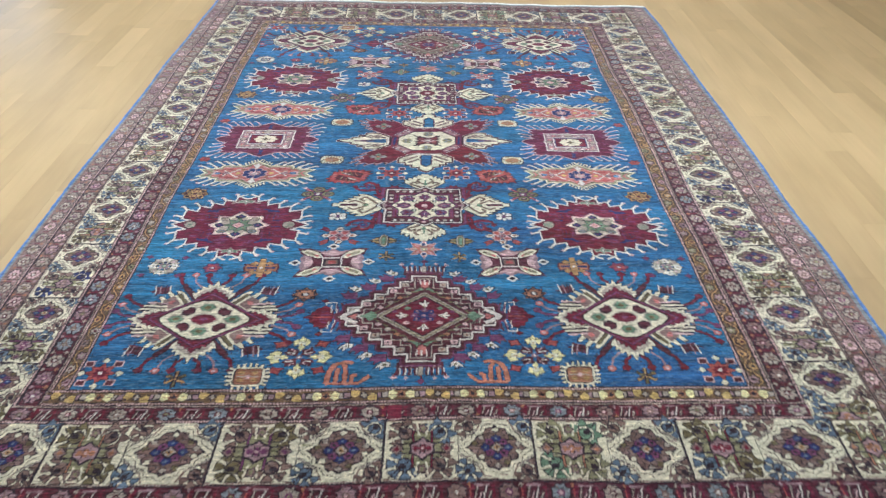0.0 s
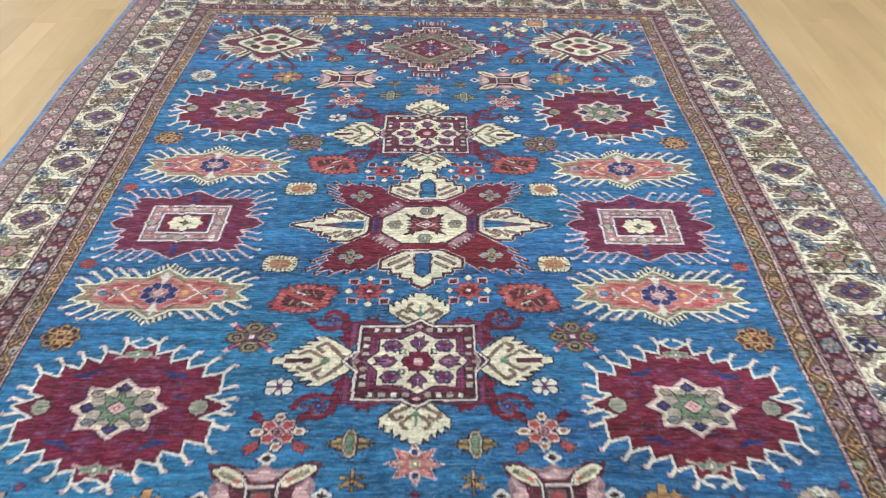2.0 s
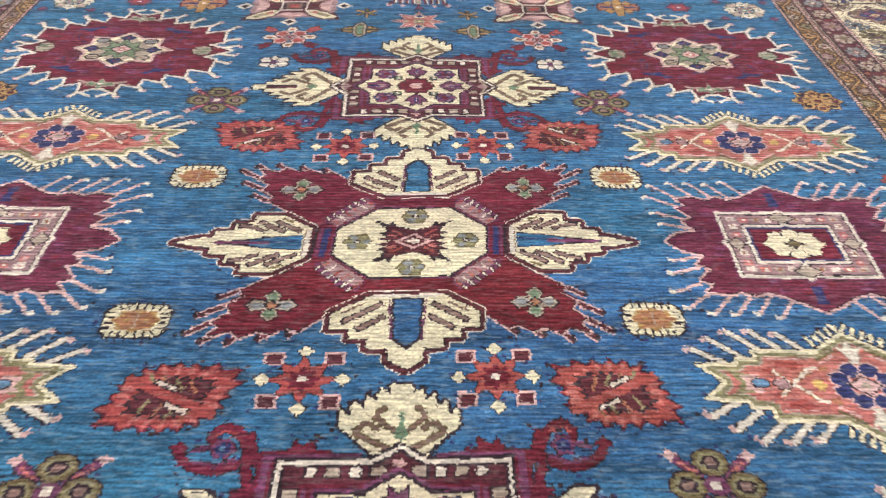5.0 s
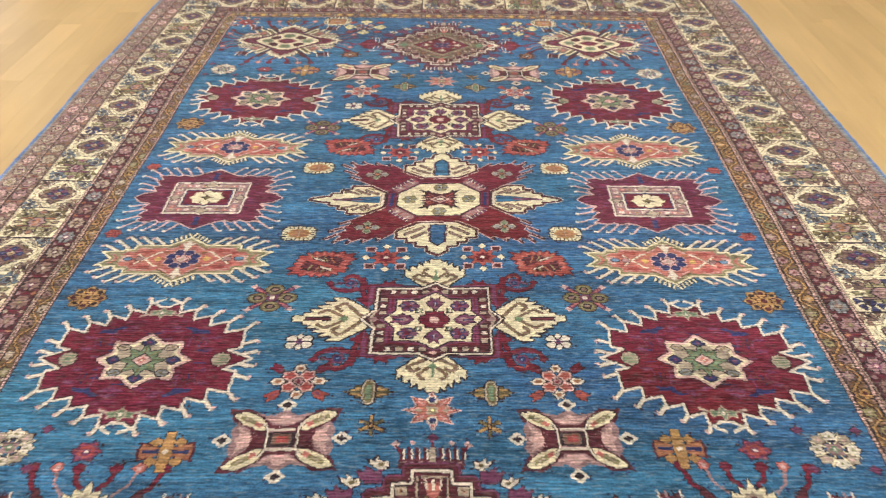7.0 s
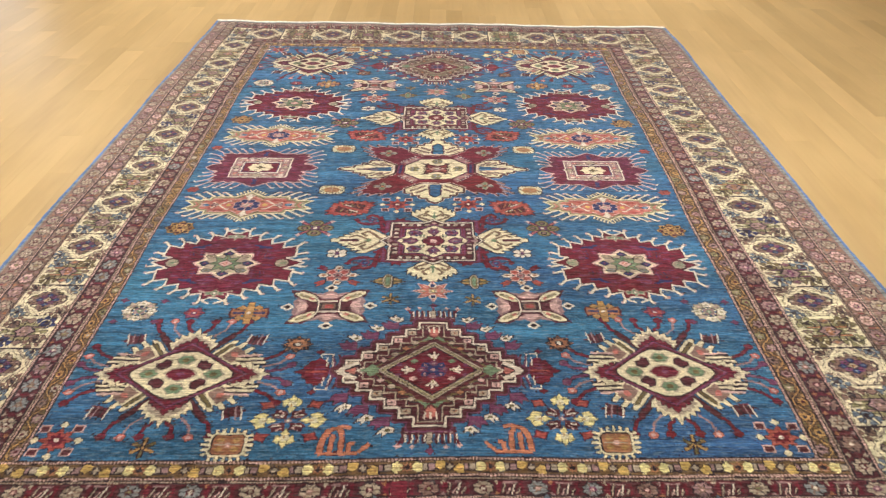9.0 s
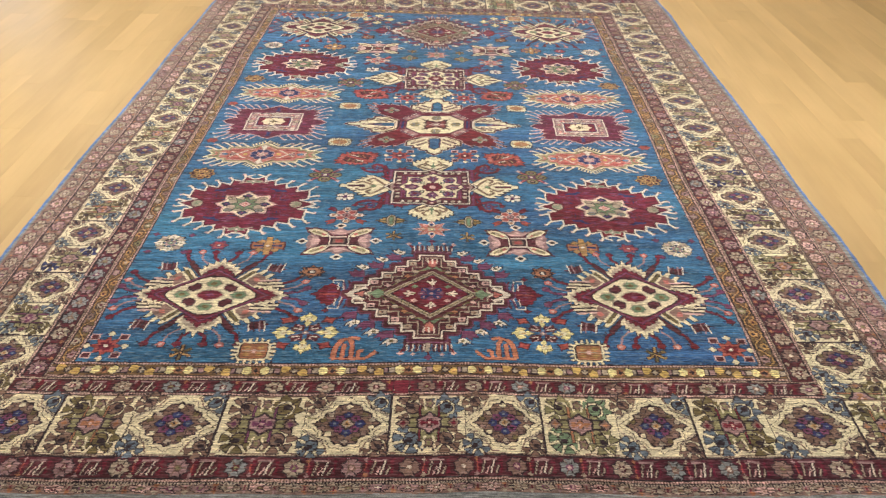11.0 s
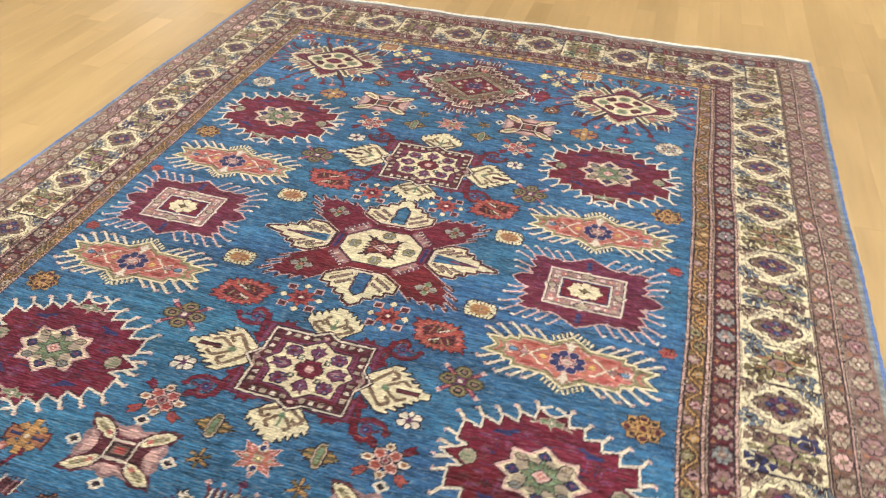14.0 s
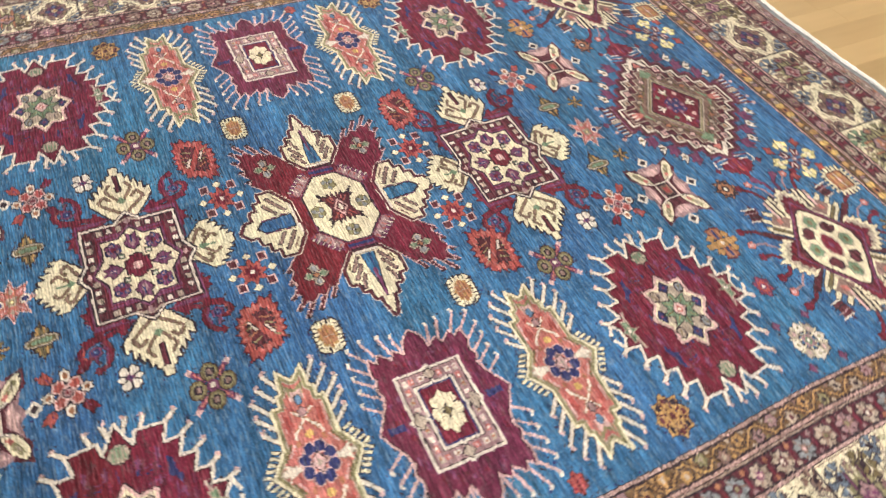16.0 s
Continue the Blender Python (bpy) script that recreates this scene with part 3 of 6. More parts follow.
def side_leaf(tip, root, half, across, a):
    """A cream leaf on a broad stepped foot, its shoulders cut into teeth that lean towards a blunt tip; olive chevrons inside."""
    L = tip - root
    foot = 0.020
    if across:
        cut = [(0.38, 1.0), (0.54, 1.0), (0.46, 0.82), (0.64, 0.80), (0.55, 0.64), (0.73, 0.61), (0.64, 0.46), (0.81, 0.42), (0.74, 0.30), (0.87, 0.25), (0.86, 0.14), (0.98, 0.14), (1.0, 0.05)]
    else:
        cut = [(0.46, 1.0), (0.68, 1.0), (0.58, 0.82), (0.79, 0.80), (0.68, 0.62), (0.88, 0.58), (0.77, 0.42), (0.95, 0.36), (0.88, 0.20), (1.0, 0.18), (1.0, 0.08)]
    up = [(root, foot)] + [(root + L * p, half * q) for p, q in cut]
    shape = up + [(p, -q) for p, q in reversed(up)]

    def T(p, q):
        return (a * p, q) if across else (q, a * p)
    ringed([T(p, q) for p, q in shape], [(0.004, "umber"), (0.0, "cream")])
    for b in (1, -1):
        for w, c in ((0.0100, "moss"), (0.0060, "brown")):
            lines([T(root + L * 0.10, 0), T(root + L * 0.38, b * half * 0.76), T(root + L * 0.50, b * half * 0.56), T(root + L * 0.40, b * half * 0.34)], w, c)
            lines([T(root + L * 0.32, 0), T(root + L * 0.58, b * half * 0.44), T(root + L * 0.70, b * half * 0.24)], w * 0.9, c)
    fill([T(root + L * 0.36 + p, q) for p, q in spoke(0.012, 0.011, 4, 0.7)], "green")
    if across:
        line(T(root + L * 0.52, 0), T(root + L * 0.86, 0), 0.013, "umber")
        line(T(root + L * 0.54, 0), T(root + L * 0.84, 0), 0.008, "wine")
    else:
        line(T(root + L * 0.30, 0), T(root + L * 0.62, 0), 0.006, "green")


def star_medallion():
    for a in (1, -1):
        for b in (1, -1):
            fill([(a * x, b * y) for x, y in ((0.076, 0.108), (0.084, 0.126), (0.118, 0.124), (0.124, 0.140), (0.134, 0.123), (0.168, 0.121), (0.176, 0.150), (0.186, 0.146), (0.180, 0.112), (0.164, 0.098), (0.166, 0.074), (0.192, 0.070), (0.160, 0.040), (0.140, 0.060), (0.140, 0.108))], "maroon")
            fill([(a * x, b * y) for x, y in ((0.084, 0.112), (0.090, 0.118), (0.160, 0.116), (0.158, 0.060), (0.150, 0.060), (0.150, 0.112))], "plum")
            lines([(a * x, b * y) for x, y in ((0.170, 0.070), (0.178, 0.100), (0.180, 0.128))], 0.011, "maroon")
            lines([(a * x, b * y) for x, y in ((0.180, 0.122), (0.192, 0.150), (0.214, 0.158), (0.228, 0.144), (0.220, 0.132))], 0.011, "maroon")
            lines([(a * x, b * y) for x, y in ((0.186, 0.106), (0.212, 0.096), (0.238, 0.100), (0.256, 0.112), (0.262, 0.126))], 0.011, "maroon")
            lines([(a * x, b * y) for x, y in ((0.190, 0.112), (0.214, 0.103), (0.240, 0.108))], 0.004, "plum")
            lines([(a * x, b * y) for x, y in ((0.196, 0.146), (0.214, 0.151), (0.224, 0.143))], 0.004, "red")
            fill(moved(spoke(0.012, 0.010, 4, 0.6), a * 0.262, b * 0.128), "maroon")
            fill(moved(spoke(0.018, 0.016, 6, 0.7), a * 0.210, b * 0.126), "plum")
            fill(moved(round_(0.010, 0.009, 8), a * 0.210, b * 0.126), "navy")
            fill(moved(round_(0.004, 0.004, 6), a * 0.210, b * 0.126), "sky")
            line((a * 0.226, b * 0.128), (a * 0.246, b * 0.122), 0.006, "plum")
            lines([(a * x, b * y) for x, y in ((0.158, 0.116), (0.158, 0.034))], 0.004, "plum")
            lines([(a * x, b * y) for x, y in ((0.044, 0.116), (0.158, 0.116))], 0.005, "plum")
            fill([(a * x, b * y) for x, y in ((0.100, 0.124), (0.128, 0.124), (0.100, 0.140))], "maroon")
            fill([(a * x, b * y) for x, y in ((0.172, 0.060), (0.190, 0.062), (0.172, 0.082))], "maroon")
    for a in (1, -1):
        top = sub("leaf", "cream leaf with olive chevrons")
        side_leaf(0.330, 0.143, 0.071, True, a)
        back(top)
        top = sub("leaf", "cream leaf with olive chevrons")
        side_leaf(0.219, 0.106, 0.077, False, a)
        back(top)
    top = sub("star_frame", "maroon star frame with ivory edge and dots")
    def shrunk(d):
        return quad4([(0.174 - d * 1.5, 0.0), (0.142 - d, 0.032 - d * 0.3), (0.142 - d, 0.111 - d), (0.034 - d * 0.4, 0.111 - d), (0.0, 0.131 - d * 1.2)])
    fill(shrunk(-0.004), "umber")
    fill(shrunk(0.0), "ivory")
    fill(shrunk(0.0050), "umber")
    fill(shrunk(0.0085), "wine")
    fill(shrunk(0.0300), "maroon")
    for s in (1, -1):
        line((s * 0.107, -0.076), (s * 0.107, 0.076), 0.006, "plum")
        line((s * 0.136, -0.030), (s * 0.152, 0.0), 0.005, "taupe")
        line((s * 0.136, 0.030), (s * 0.152, 0.0), 0.005, "taupe")
        for i in range(-4, 5):
            if i:
                w = 0.0105 if i % 2 else 0.0080
                rect(i * 0.0256 - w, s * 0.095 - 0.0075, i * 0.0256 + w, s * 0.095 + 0.0075, "umber")
                rect(i * 0.0256 - w + 0.0025, s * 0.095 - 0.0055, i * 0.0256 + w - 0.0025, s * 0.095 + 0.0055, ("ivory", "taupe")[i % 2])
            if abs(i) < 4 and i:
                w = 0.0105 if i % 2 else 0.0085
                rect(s * 0.1225 - w, i * 0.0222 - 0.0075, s * 0.1225 + w, i * 0.0222 + 0.0075, "umber")
                rect(s * 0.1225 - w + 0.0025, i * 0.0222 - 0.0055, s * 0.1225 + w - 0.0025, i * 0.0222 + 0.0055, ("ivory", "taupe")[i % 2])
        fill(moved(spoke(0.009, 0.007, 4, 0.7), 0, s * 0.106), "pink")
        fill(moved(spoke(0.012, 0.009, 4, 0.7), s * 0.141, 0), "mauve")
    back(top)
    top = sub("star", "cream eight-pointed star with plum rosettes")
    st = quad4([(0.120, 0.0), (0.091, 0.027), (0.091, 0.068), (0.038, 0.068), (0.0, 0.092)])
    fill(grow(st, 0.010), "plum")
    fill(grow(st, 0.005), "umber")
    fill(st, "cream")
    for a in (1, -1):
        for b in (1, -1):
            for k, c1, c2 in ((1.0, "umber", "umber"), (0.80, "navy", "plum"), (0.42, "mauve", "plum")):
                for i in range(6):
                    t = math.pi * i / 3
                    fill(moved(round_(0.0115 * k, 0.0095 * k, 6), a * 0.062 + 0.0145 * math.cos(t), b * 0.046 + 0.0115 * math.sin(t)), c1 if i % 2 else c2)
            fill(moved(round_(0.008, 0.007, 6), a * 0.062, b * 0.046), "maroon")
            rect(a * 0.037 - 0.009, b * 0.030 - 0.008, a * 0.037 + 0.009, b * 0.030 + 0.008, "umber")
            rect(a * 0.037 - 0.006, b * 0.030 - 0.0055, a * 0.037 + 0.006, b * 0.030 + 0.0055, "green")
            rect(a * 0.037 - 0.002, b * 0.030 - 0.0055, a * 0.037 + 0.002, b * 0.030 + 0.0055, "ivory")
        tulip = [(-.028, 0), (-.016, .012), (-.002, .019), (.006, .011), (.026, .011), (.015, 0), (.026, -.011), (.006, -.011), (-.002, -.019), (-.016, -.012)]
        fill(moved(grow(tulip, 0.0035), a * 0.078, 0, a, 1), "umber")
        fill(moved(tulip, a * 0.078, 0, a, 1), "plum")
        fill(moved(round_(0.012, 0.007, 8), a * 0.073, 0), "mauve")
        line((a * 0.072, 0), (a * 0.092, 0), 0.004, "navy")
        tulip = [(0, -.023), (.013, -.011), (.022, .004), (.011, .006), (.011, .021), (0, .010), (-.011, .021), (-.011, .006), (-.022, .004), (-.013, -.011)]
        fill(moved(grow(tulip, 0.003), 0, a * 0.056, 1, a), "umber")
        fill(moved(tulip, 0, a * 0.056, 1, a), "plum")
        fill(moved(round_(0.005, 0.010, 8), 0, a * 0.054), "navy")
        line((0, a * 0.046), (0, a * 0.060), 0.003, "pink")
    heart_ = quad4([(0.036, 0.0), (0.030, 0.014), (0.022, 0.014), (0.020, 0.026), (0.006, 0.024), (0.0, 0.030)])
    fill(grow(heart_, 0.004), "umber")
    fill(heart_, "maroon")
    for i in range(8):
        t = math.pi * (i + 0.5) / 4
        line((0.010 * math.cos(t), 0.008 * math.sin(t)), (0.028 * math.cos(t), 0.021 * math.sin(t)), 0.003, "wine")
    fill(quad4([(0.012, 0.006), (0.007, 0.010)]), "pink")
    fill(round_(0.005, 0.004, 6), "ivory")
    back(top)


def lobed_medallion(a=1):
    q = [(0.240, 0.0), (0.182, 0.028), (0.212, 0.036), (0.207, 0.092), (0.165, 0.081), (0.164, 0.116), (0.122, 0.104), (0.120, 0.136), (0.080, 0.125), (0.078, 0.158), (0.041, 0.147), (0.036, 0.183), (0.012, 0.168)]
    for s in (1, -1):
        for b in (1, -1):
            for x, y, dx, dy in ((0.203, 0.084, 0.030, 0.036), (0.161, 0.108, 0.028, 0.034), (0.119, 0.128, 0.024, 0.032), (0.076, 0.150, 0.020, 0.028), (0.036, 0.178, 0.012, 0.026)):
                e = (s * (x + dx * 0.86), b * (y + dy * 0.86))
                stroke((s * x, b * y), e, 0.0080, "ivory", "taupe", 0.002)
                line(e, (e[0] + s * 0.006, e[1] - b * 0.008), 0.0070, "pink")
            line((s * 0.036, b * 0.180), (s * 0.006, b * 0.196), 0.008, "ivory")
            for x, y, dx, dy in ((0.204, 0.042, 0.046, 0.016), (0.216, 0.014, 0.040, 0.010)):
                e = (s * (x + dx * 0.86), b * (y + dy * 0.86))
                stroke((s * x, b * y), e, 0.0080, "ivory", "taupe", 0.002)
                line(e, (e[0] + s * 0.004, e[1] - b * 0.009), 0.007, "pink")
    ringed(quad4(q), [(0.004, "ivory"), (-0.002, "umber"), (-0.004, "maroon")])
    mottle = random.Random(6)
    for i in range(70):
        t, k, w = 2 * math.pi * mottle.random(), math.sqrt(0.16 + 0.44 * mottle.random()), 0.005 + 0.012 * mottle.random()
        x, y = 0.196 * k * math.cos(t), 0.138 * k * math.sin(t)
        line((x - w, y), (x + w, y), 0.0045, ("plum", "wine", "claret", "wine", "plum", "claret", "navy")[i % 7])
    for s in (1, -1):
        for b in (1, -1):
            fill(moved([(-0.036, 0.010), (-0.020, 0.014), (0.000, 0.004), (0.026, 0.000), (0.034, -0.012), (0.014, -0.008), (-0.008, -0.012), (-0.014, 0.000)], s * 0.100, b * 0.090, s, b), "navy")
            for i in range(4):
                line((s * (0.090 + 0.012 * i), b * 0.040), (s * (0.094 + 0.012 * i), b * (0.074 - 0.003 * i)), 0.0036, ("plum", "wine", "navy")[i % 3])
            for x, y, c in ((0.148, 0.066, "plum"), (0.140, 0.030, "plum"), (0.050, 0.100, "plum"), (0.036, 0.118, "claret"), (0.120, 0.058, "wine"), (0.066, 0.120, "claret"), (0.168, 0.050, "wine")):
                fill(moved(spoke(0.020, 0.007, 5, 0.5, x * 40), s * x, b * y), c)
            line((s * 0.015, b * 0.086), (s * 0.075, b * 0.090), 0.0035, "plum")
            line((s * 0.022, b * 0.106), (s * 0.070, b * 0.110), 0.0035, "wine")
    for p, r in (((0.186, 0), 1), ((-0.186, 0), 1), ((0, 0.148), 0), ((0, -0.148), 0)):
        top = sub("flower", "small sage flower")
        if r:
            s = 1 if p[0] > 0 else -1
            fill(moved(spoke(0.025, 0.024, 8, 0.86), s * 0.174, 0), "umber")
            fill(moved(spoke(0.022, 0.021, 8, 0.86), s * 0.174, 0), "taupe")
            for t in (-0.012, -0.004, 0.004, 0.012):
                line((s * 0.160, t), (s * 0.190, t * 0.8), 0.0036, "green")
        else:
            k = 1 if p[1] < 0 else -1
            for w, c in ((0.0075, "mauve"), (0.004, "taupe")):
                lines([(-0.052, p[1] + k * 0.012), (-0.030, p[1] + k * 0.004), (0.0, p[1]), (0.030, p[1] + k * 0.004), (0.052, p[1] + k * 0.012)], w, c)
            for t in (-0.016, 0.016):
                fill(moved(spoke(0.020, 0.013, 4, 0.66, 0.6 if t > 0 else -0.6), t, p[1]), "taupe")
                fill(moved(spoke(0.014, 0.009, 4, 0.66, 0.6 if t > 0 else -0.6), t, p[1]), "green")
            fill(moved(spoke(0.013, 0.024, 4, 0.62), *p), "taupe")
            fill(moved(spoke(0.009, 0.018, 4, 0.62), *p), "green")
            fill(moved(round_(0.005, 0.005, 6), *p), "ivory")
        back(top)
    top = sub("star", "ivory star with a green leafy heart")
    st = quad4([(0.109, 0.0), (0.076, 0.020), (0.079, 0.055), (0.036, 0.050), (0.0, 0.079)])
    ringed(st, [(0.004, "umber"), (0.002, "pink"), (-0.003, "umber"), (-0.005, "cream"), (-0.011, "taupe")])
    for s in (1, -1):
        for p in ((s * 0.068, 0.0), (0.0, s * 0.052)):
            fill(moved(quad4([(0.021, 0), (0, 0.016)]), *p), "umber")
            fill(moved(quad4([(0.017, 0), (0, 0.012)]), *p), "navy")
            fill(moved(quad4([(0.006, 0), (0, 0.005)]), *p), "plum")
        for b in (1, -1):
            fill(moved(spoke(0.019, 0.012, 6, 0.85), s * 0.054, b * 0.037), "umber")
            fill(moved(spoke(0.015, 0.009, 6, 0.85), s * 0.054, b * 0.037), ("grey", "taupe")[b > 0])
            line((s * 0.046, b * 0.035), (s * 0.062, b * 0.040), 0.003, "moss")
    fill(spoke(0.056, 0.050, 8, 0.60), "umber")
    fill(spoke(0.052, 0.046, 8, 0.58), "green")
    for i in range(8):
        t = math.pi * i / 4
        line((0.016 * math.cos(t), 0.013 * math.sin(t)), (0.042 * math.cos(t), 0.037 * math.sin(t)), 0.0032, ("moss", "olive")[i % 2])
    fill(spoke(0.027, 0.021, 4, 0.72), "umber")
    fill(spoke(0.022, 0.017, 4, 0.72), "pink")
    fill(spoke(0.011, 0.009, 4, 0.7), "coral")
    fill(round_(0.004, 0.004, 6), "ivory")
    back(top)


def framed_square():
    q = [(0.217, 0.0), (0.194, 0.020), (0.158, 0.029), (0.177, 0.052), (0.156, 0.060), (0.179, 0.085), (0.158, 0.093), (0.174, 0.109), (0.142, 0.114), (0.120, 0.107), (0.100, 0.115), (0.080, 0.107), (0.056, 0.114), (0.0, 0.145)]
    for s in (1, -1):
        for b in (1, -1):
            for x, y, dx, dy in ((0.046, 0.122, 0.028, 0.036), (0.076, 0.112, 0.030, 0.040), (0.106, 0.114, 0.034, 0.040), (0.138, 0.114, 0.036, 0.040), (0.168, 0.108, 0.042, 0.036),
                                 (0.174, 0.088, 0.050, 0.024), (0.172, 0.056, 0.048, 0.016), (0.168, 0.032, 0.044, 0.012)):
                e = (s * (x + dx), b * (y + dy))
                line((s * x, b * y), e, 0.0062, "pink")
                line(e, (e[0] + s * 0.010, e[1] - b * 0.003), 0.0075, "ivory")
    ringed(quad4(q), [(0.004, "pink"), (0.0, "umber"), (-0.002, "claret")])
    mottle = random.Random(4)
    for i in range(46):
        t = 2 * math.pi * i / 46
        k = 0.86 + 0.26 * mottle.random()
        fill(moved(spoke(0.006 + 0.012 * mottle.random(), 0.006, 5, 0.5, i), 0.150 * math.cos(t) * k, 0.100 * math.sin(t) * k), ("plum", "maroon", "wine", "plum", "plum", "maroon", "maroon")[i % 7])
    for a in (1, -1):
        fill(moved([(-.010, 0), (.010, 0), (.006, .022), (.010, .036), (-.010, .036), (-.006, .022)], 0, a * 0.092, 1, a), "navy")
    top = sub("square_frame", "ivory edged frame with pink dots")

    def box_(hu, hv, peak, bands):
        ringed(quad4([(hu + peak, 0.0), (hu, peak * 1.2), (hu, hv), (peak * 1.6, hv), (0.0, hv + peak)]), bands)
    box_(0.112, 0.0745, 0.007, [(0.004, "plum"), (0.002, "ivory"), (-0.003, "umber"), (-0.006, "mauve")])
    for i in range(-4, 5):
        for s in (1, -1):
            if i:
                rect(i * 0.0225 - 0.0075, s * 0.0575 - 0.005, i * 0.0225 + 0.0075, s * 0.0575 + 0.005, ("coral", "taupe", "ivory")[i % 3])
                rect(i * 0.0225 - 0.003, s * 0.0575 - 0.003, i * 0.0225 + 0.003, s * 0.0575 + 0.003, ("ivory", "rust", "pink")[i % 3])
            if abs(i) < 3 and i:
                rect(s * 0.0905 - 0.0065, i * 0.021 - 0.006, s * 0.0905 + 0.0065, i * 0.021 + 0.006, ("taupe", "coral", "ivory")[i % 3])
                rect(s * 0.0905 - 0.003, i * 0.021 - 0.003, s * 0.0905 + 0.003, i * 0.021 + 0.003, ("ivory", "pink", "rust")[i % 3])
    for s in (1, -1):
        fill(moved(quad4([(0.026, 0), (0, 0.016)]), 0, s * 0.062), "umber")
        fill(moved(quad4([(0.022, 0), (0, 0.0135)]), 0, s * 0.062), "taupe")
        fill(moved(quad4([(0.017, 0), (0, 0.017)]), s * 0.096, 0), "umber")
        fill(moved(quad4([(0.014, 0), (0, 0.0145)]), s * 0.096, 0), "taupe")
    box_(0.074, 0.0435, 0.005, [(0.004, "umber"), (0.002, "ivory"), (-0.003, "navy"), (-0.007, "maroon")])
    back(top)
    top = sub("flower", "cream eight-petalled flower")
    for k, c in ((1.12, "umber"), (1.0, "cream")):
        for i in range(8):
            t = math.pi * i / 4
            fill(moved(spoke(0.0165 * k, 0.0125 * k, 5, 0.72, t), 0.036 * math.cos(t), 0.024 * math.sin(t)), c)
            line((0, 0), (0.034 * math.cos(t), 0.023 * math.sin(t)), 0.013 * k, c)
    fill(quad4([(0.020, 0), (0.006, 0.006), (0, 0.014)]), "umber")
    fill(quad4([(0.012, 0), (0, 0.008)]), "moss")
    back(top)


def coral_oval():
    q = [(0.196, 0.0), (0.230, 0.028), (0.172, 0.031), (0.170, 0.040), (0.144, 0.040), (0.142, 0.057), (0.052, 0.057), (0.0, 0.090)]
    for s in (1, -1):
        for b in (1, -1):
            for x, y, dx, dy in ((0.184, 0.030, 0.048, 0.026), (0.158, 0.042, 0.046, 0.034), (0.130, 0.057, 0.044, 0.034), (0.098, 0.058, 0.040, 0.034), (0.066, 0.058, 0.034, 0.030)):
                e = (s * (x + dx), b * (y + dy))
                stroke((s * x, b * y), e, 0.0070, "ivory", "taupe", 0.002)
                line(e, (e[0] + s * 0.008, e[1] - b * 0.008), 0.0075, "pink")
            for i in range(5):
                x, y = 0.004 + 0.011 * i, 0.092 - 0.0066 * i
                line((s * x, b * y), (s * (x + 0.006), b * (y + 0.014)), 0.0062, "cream")
    ringed(quad4(q), [(0.002, "cream"), (-0.003, "umber"), (-0.005, "olive"), (-0.010, "taupe"), (-0.013, "coral")])
    for a in (1, -1):
        fill([(a * x, y) for x, y in ((0.150, 0.012), (0.188, 0.020), (0.172, 0.0), (0.188, -0.020), (0.150, -0.012))], "olive")
        fill([(a * x, y) for x, y in ((0.144, 0.014), (0.172, 0.012), (0.164, 0.0), (0.172, -0.012), (0.144, -0.014))], "pink")
        for b in (1, -1):
            fill(moved(spoke(0.026, 0.010, 5, 0.6), a * 0.098, b * 0.032), "red")
            fill(moved(spoke(0.012, 0.008, 5, 0.6), a * 0.128, b * 0.020), "red")
        for k in (1, -1):
            stroke((a * 0.070, k * 0.026), (a * 0.124, -k * 0.020), 0.0048, "ivory", "rust", 0.004)
            line((a * 0.060, k * 0.028), (a * 0.074, k * 0.024), 0.006, "ivory")
        fill(moved(spoke(0.016, 0.012, 6, 0.7), a * 0.116, 0), "umber")
        fill(moved(spoke(0.013, 0.0095, 6, 0.7), a * 0.116, 0), "mauve")
        fill(moved(round_(0.014, 0.009, 8), a * 0.146, 0), "umber")
        fill(moved(round_(0.012, 0.007, 8), a * 0.146, 0), "sky")
        fill(moved(spoke(0.012, 0.011, 5, 0.7), a * 0.064, 0), "amber")
        tulip = [(-0.004, -0.020), (0.004, -0.020), (0.010, -0.002), (0.018, 0.008), (0.008, 0.006), (0.0, 0.018), (-0.008, 0.006), (-0.018, 0.008), (-0.010, -0.002)]
        fill(moved(grow(tulip, 0.003), 0, a * 0.056, 1, a), "taupe")
        fill(moved(tulip, 0, a * 0.056, 1, a), "ivory")
        for b in (1, -1):
            line((b * 0.022, a * 0.058), (b * 0.056, a * 0.040), 0.0045, "moss")
            line((b * 0.026, a * 0.050), (b * 0.052, a * 0.034), 0.0035, "pink")
            fill(moved(spoke(0.010, 0.006, 5, 0.6), b * 0.050, a * 0.026), "rust")
            line((b * 0.080, a * 0.041), (b * 0.126, a * 0.041), 0.0035, "pink")
    top = sub("rosette", "navy rosette of eight petals")
    for k, c in ((1.22, "pink"), (1.0, "navy")):
        for i in range(8):
            t = math.pi * (i + 0.5) / 4
            fill(moved(round_(0.0135 * k, 0.0112 * k, 8), 0.035 * math.cos(t), 0.027 * math.sin(t)), c)
    fill(quad4([(0.024, 0), (0, 0.017)]), "umber")
    fill(quad4([(0.020, 0), (0, 0.014)]), "pink")
    fill(quad4([(0.009, 0), (0, 0.007)]), "taupe")
    back(top)


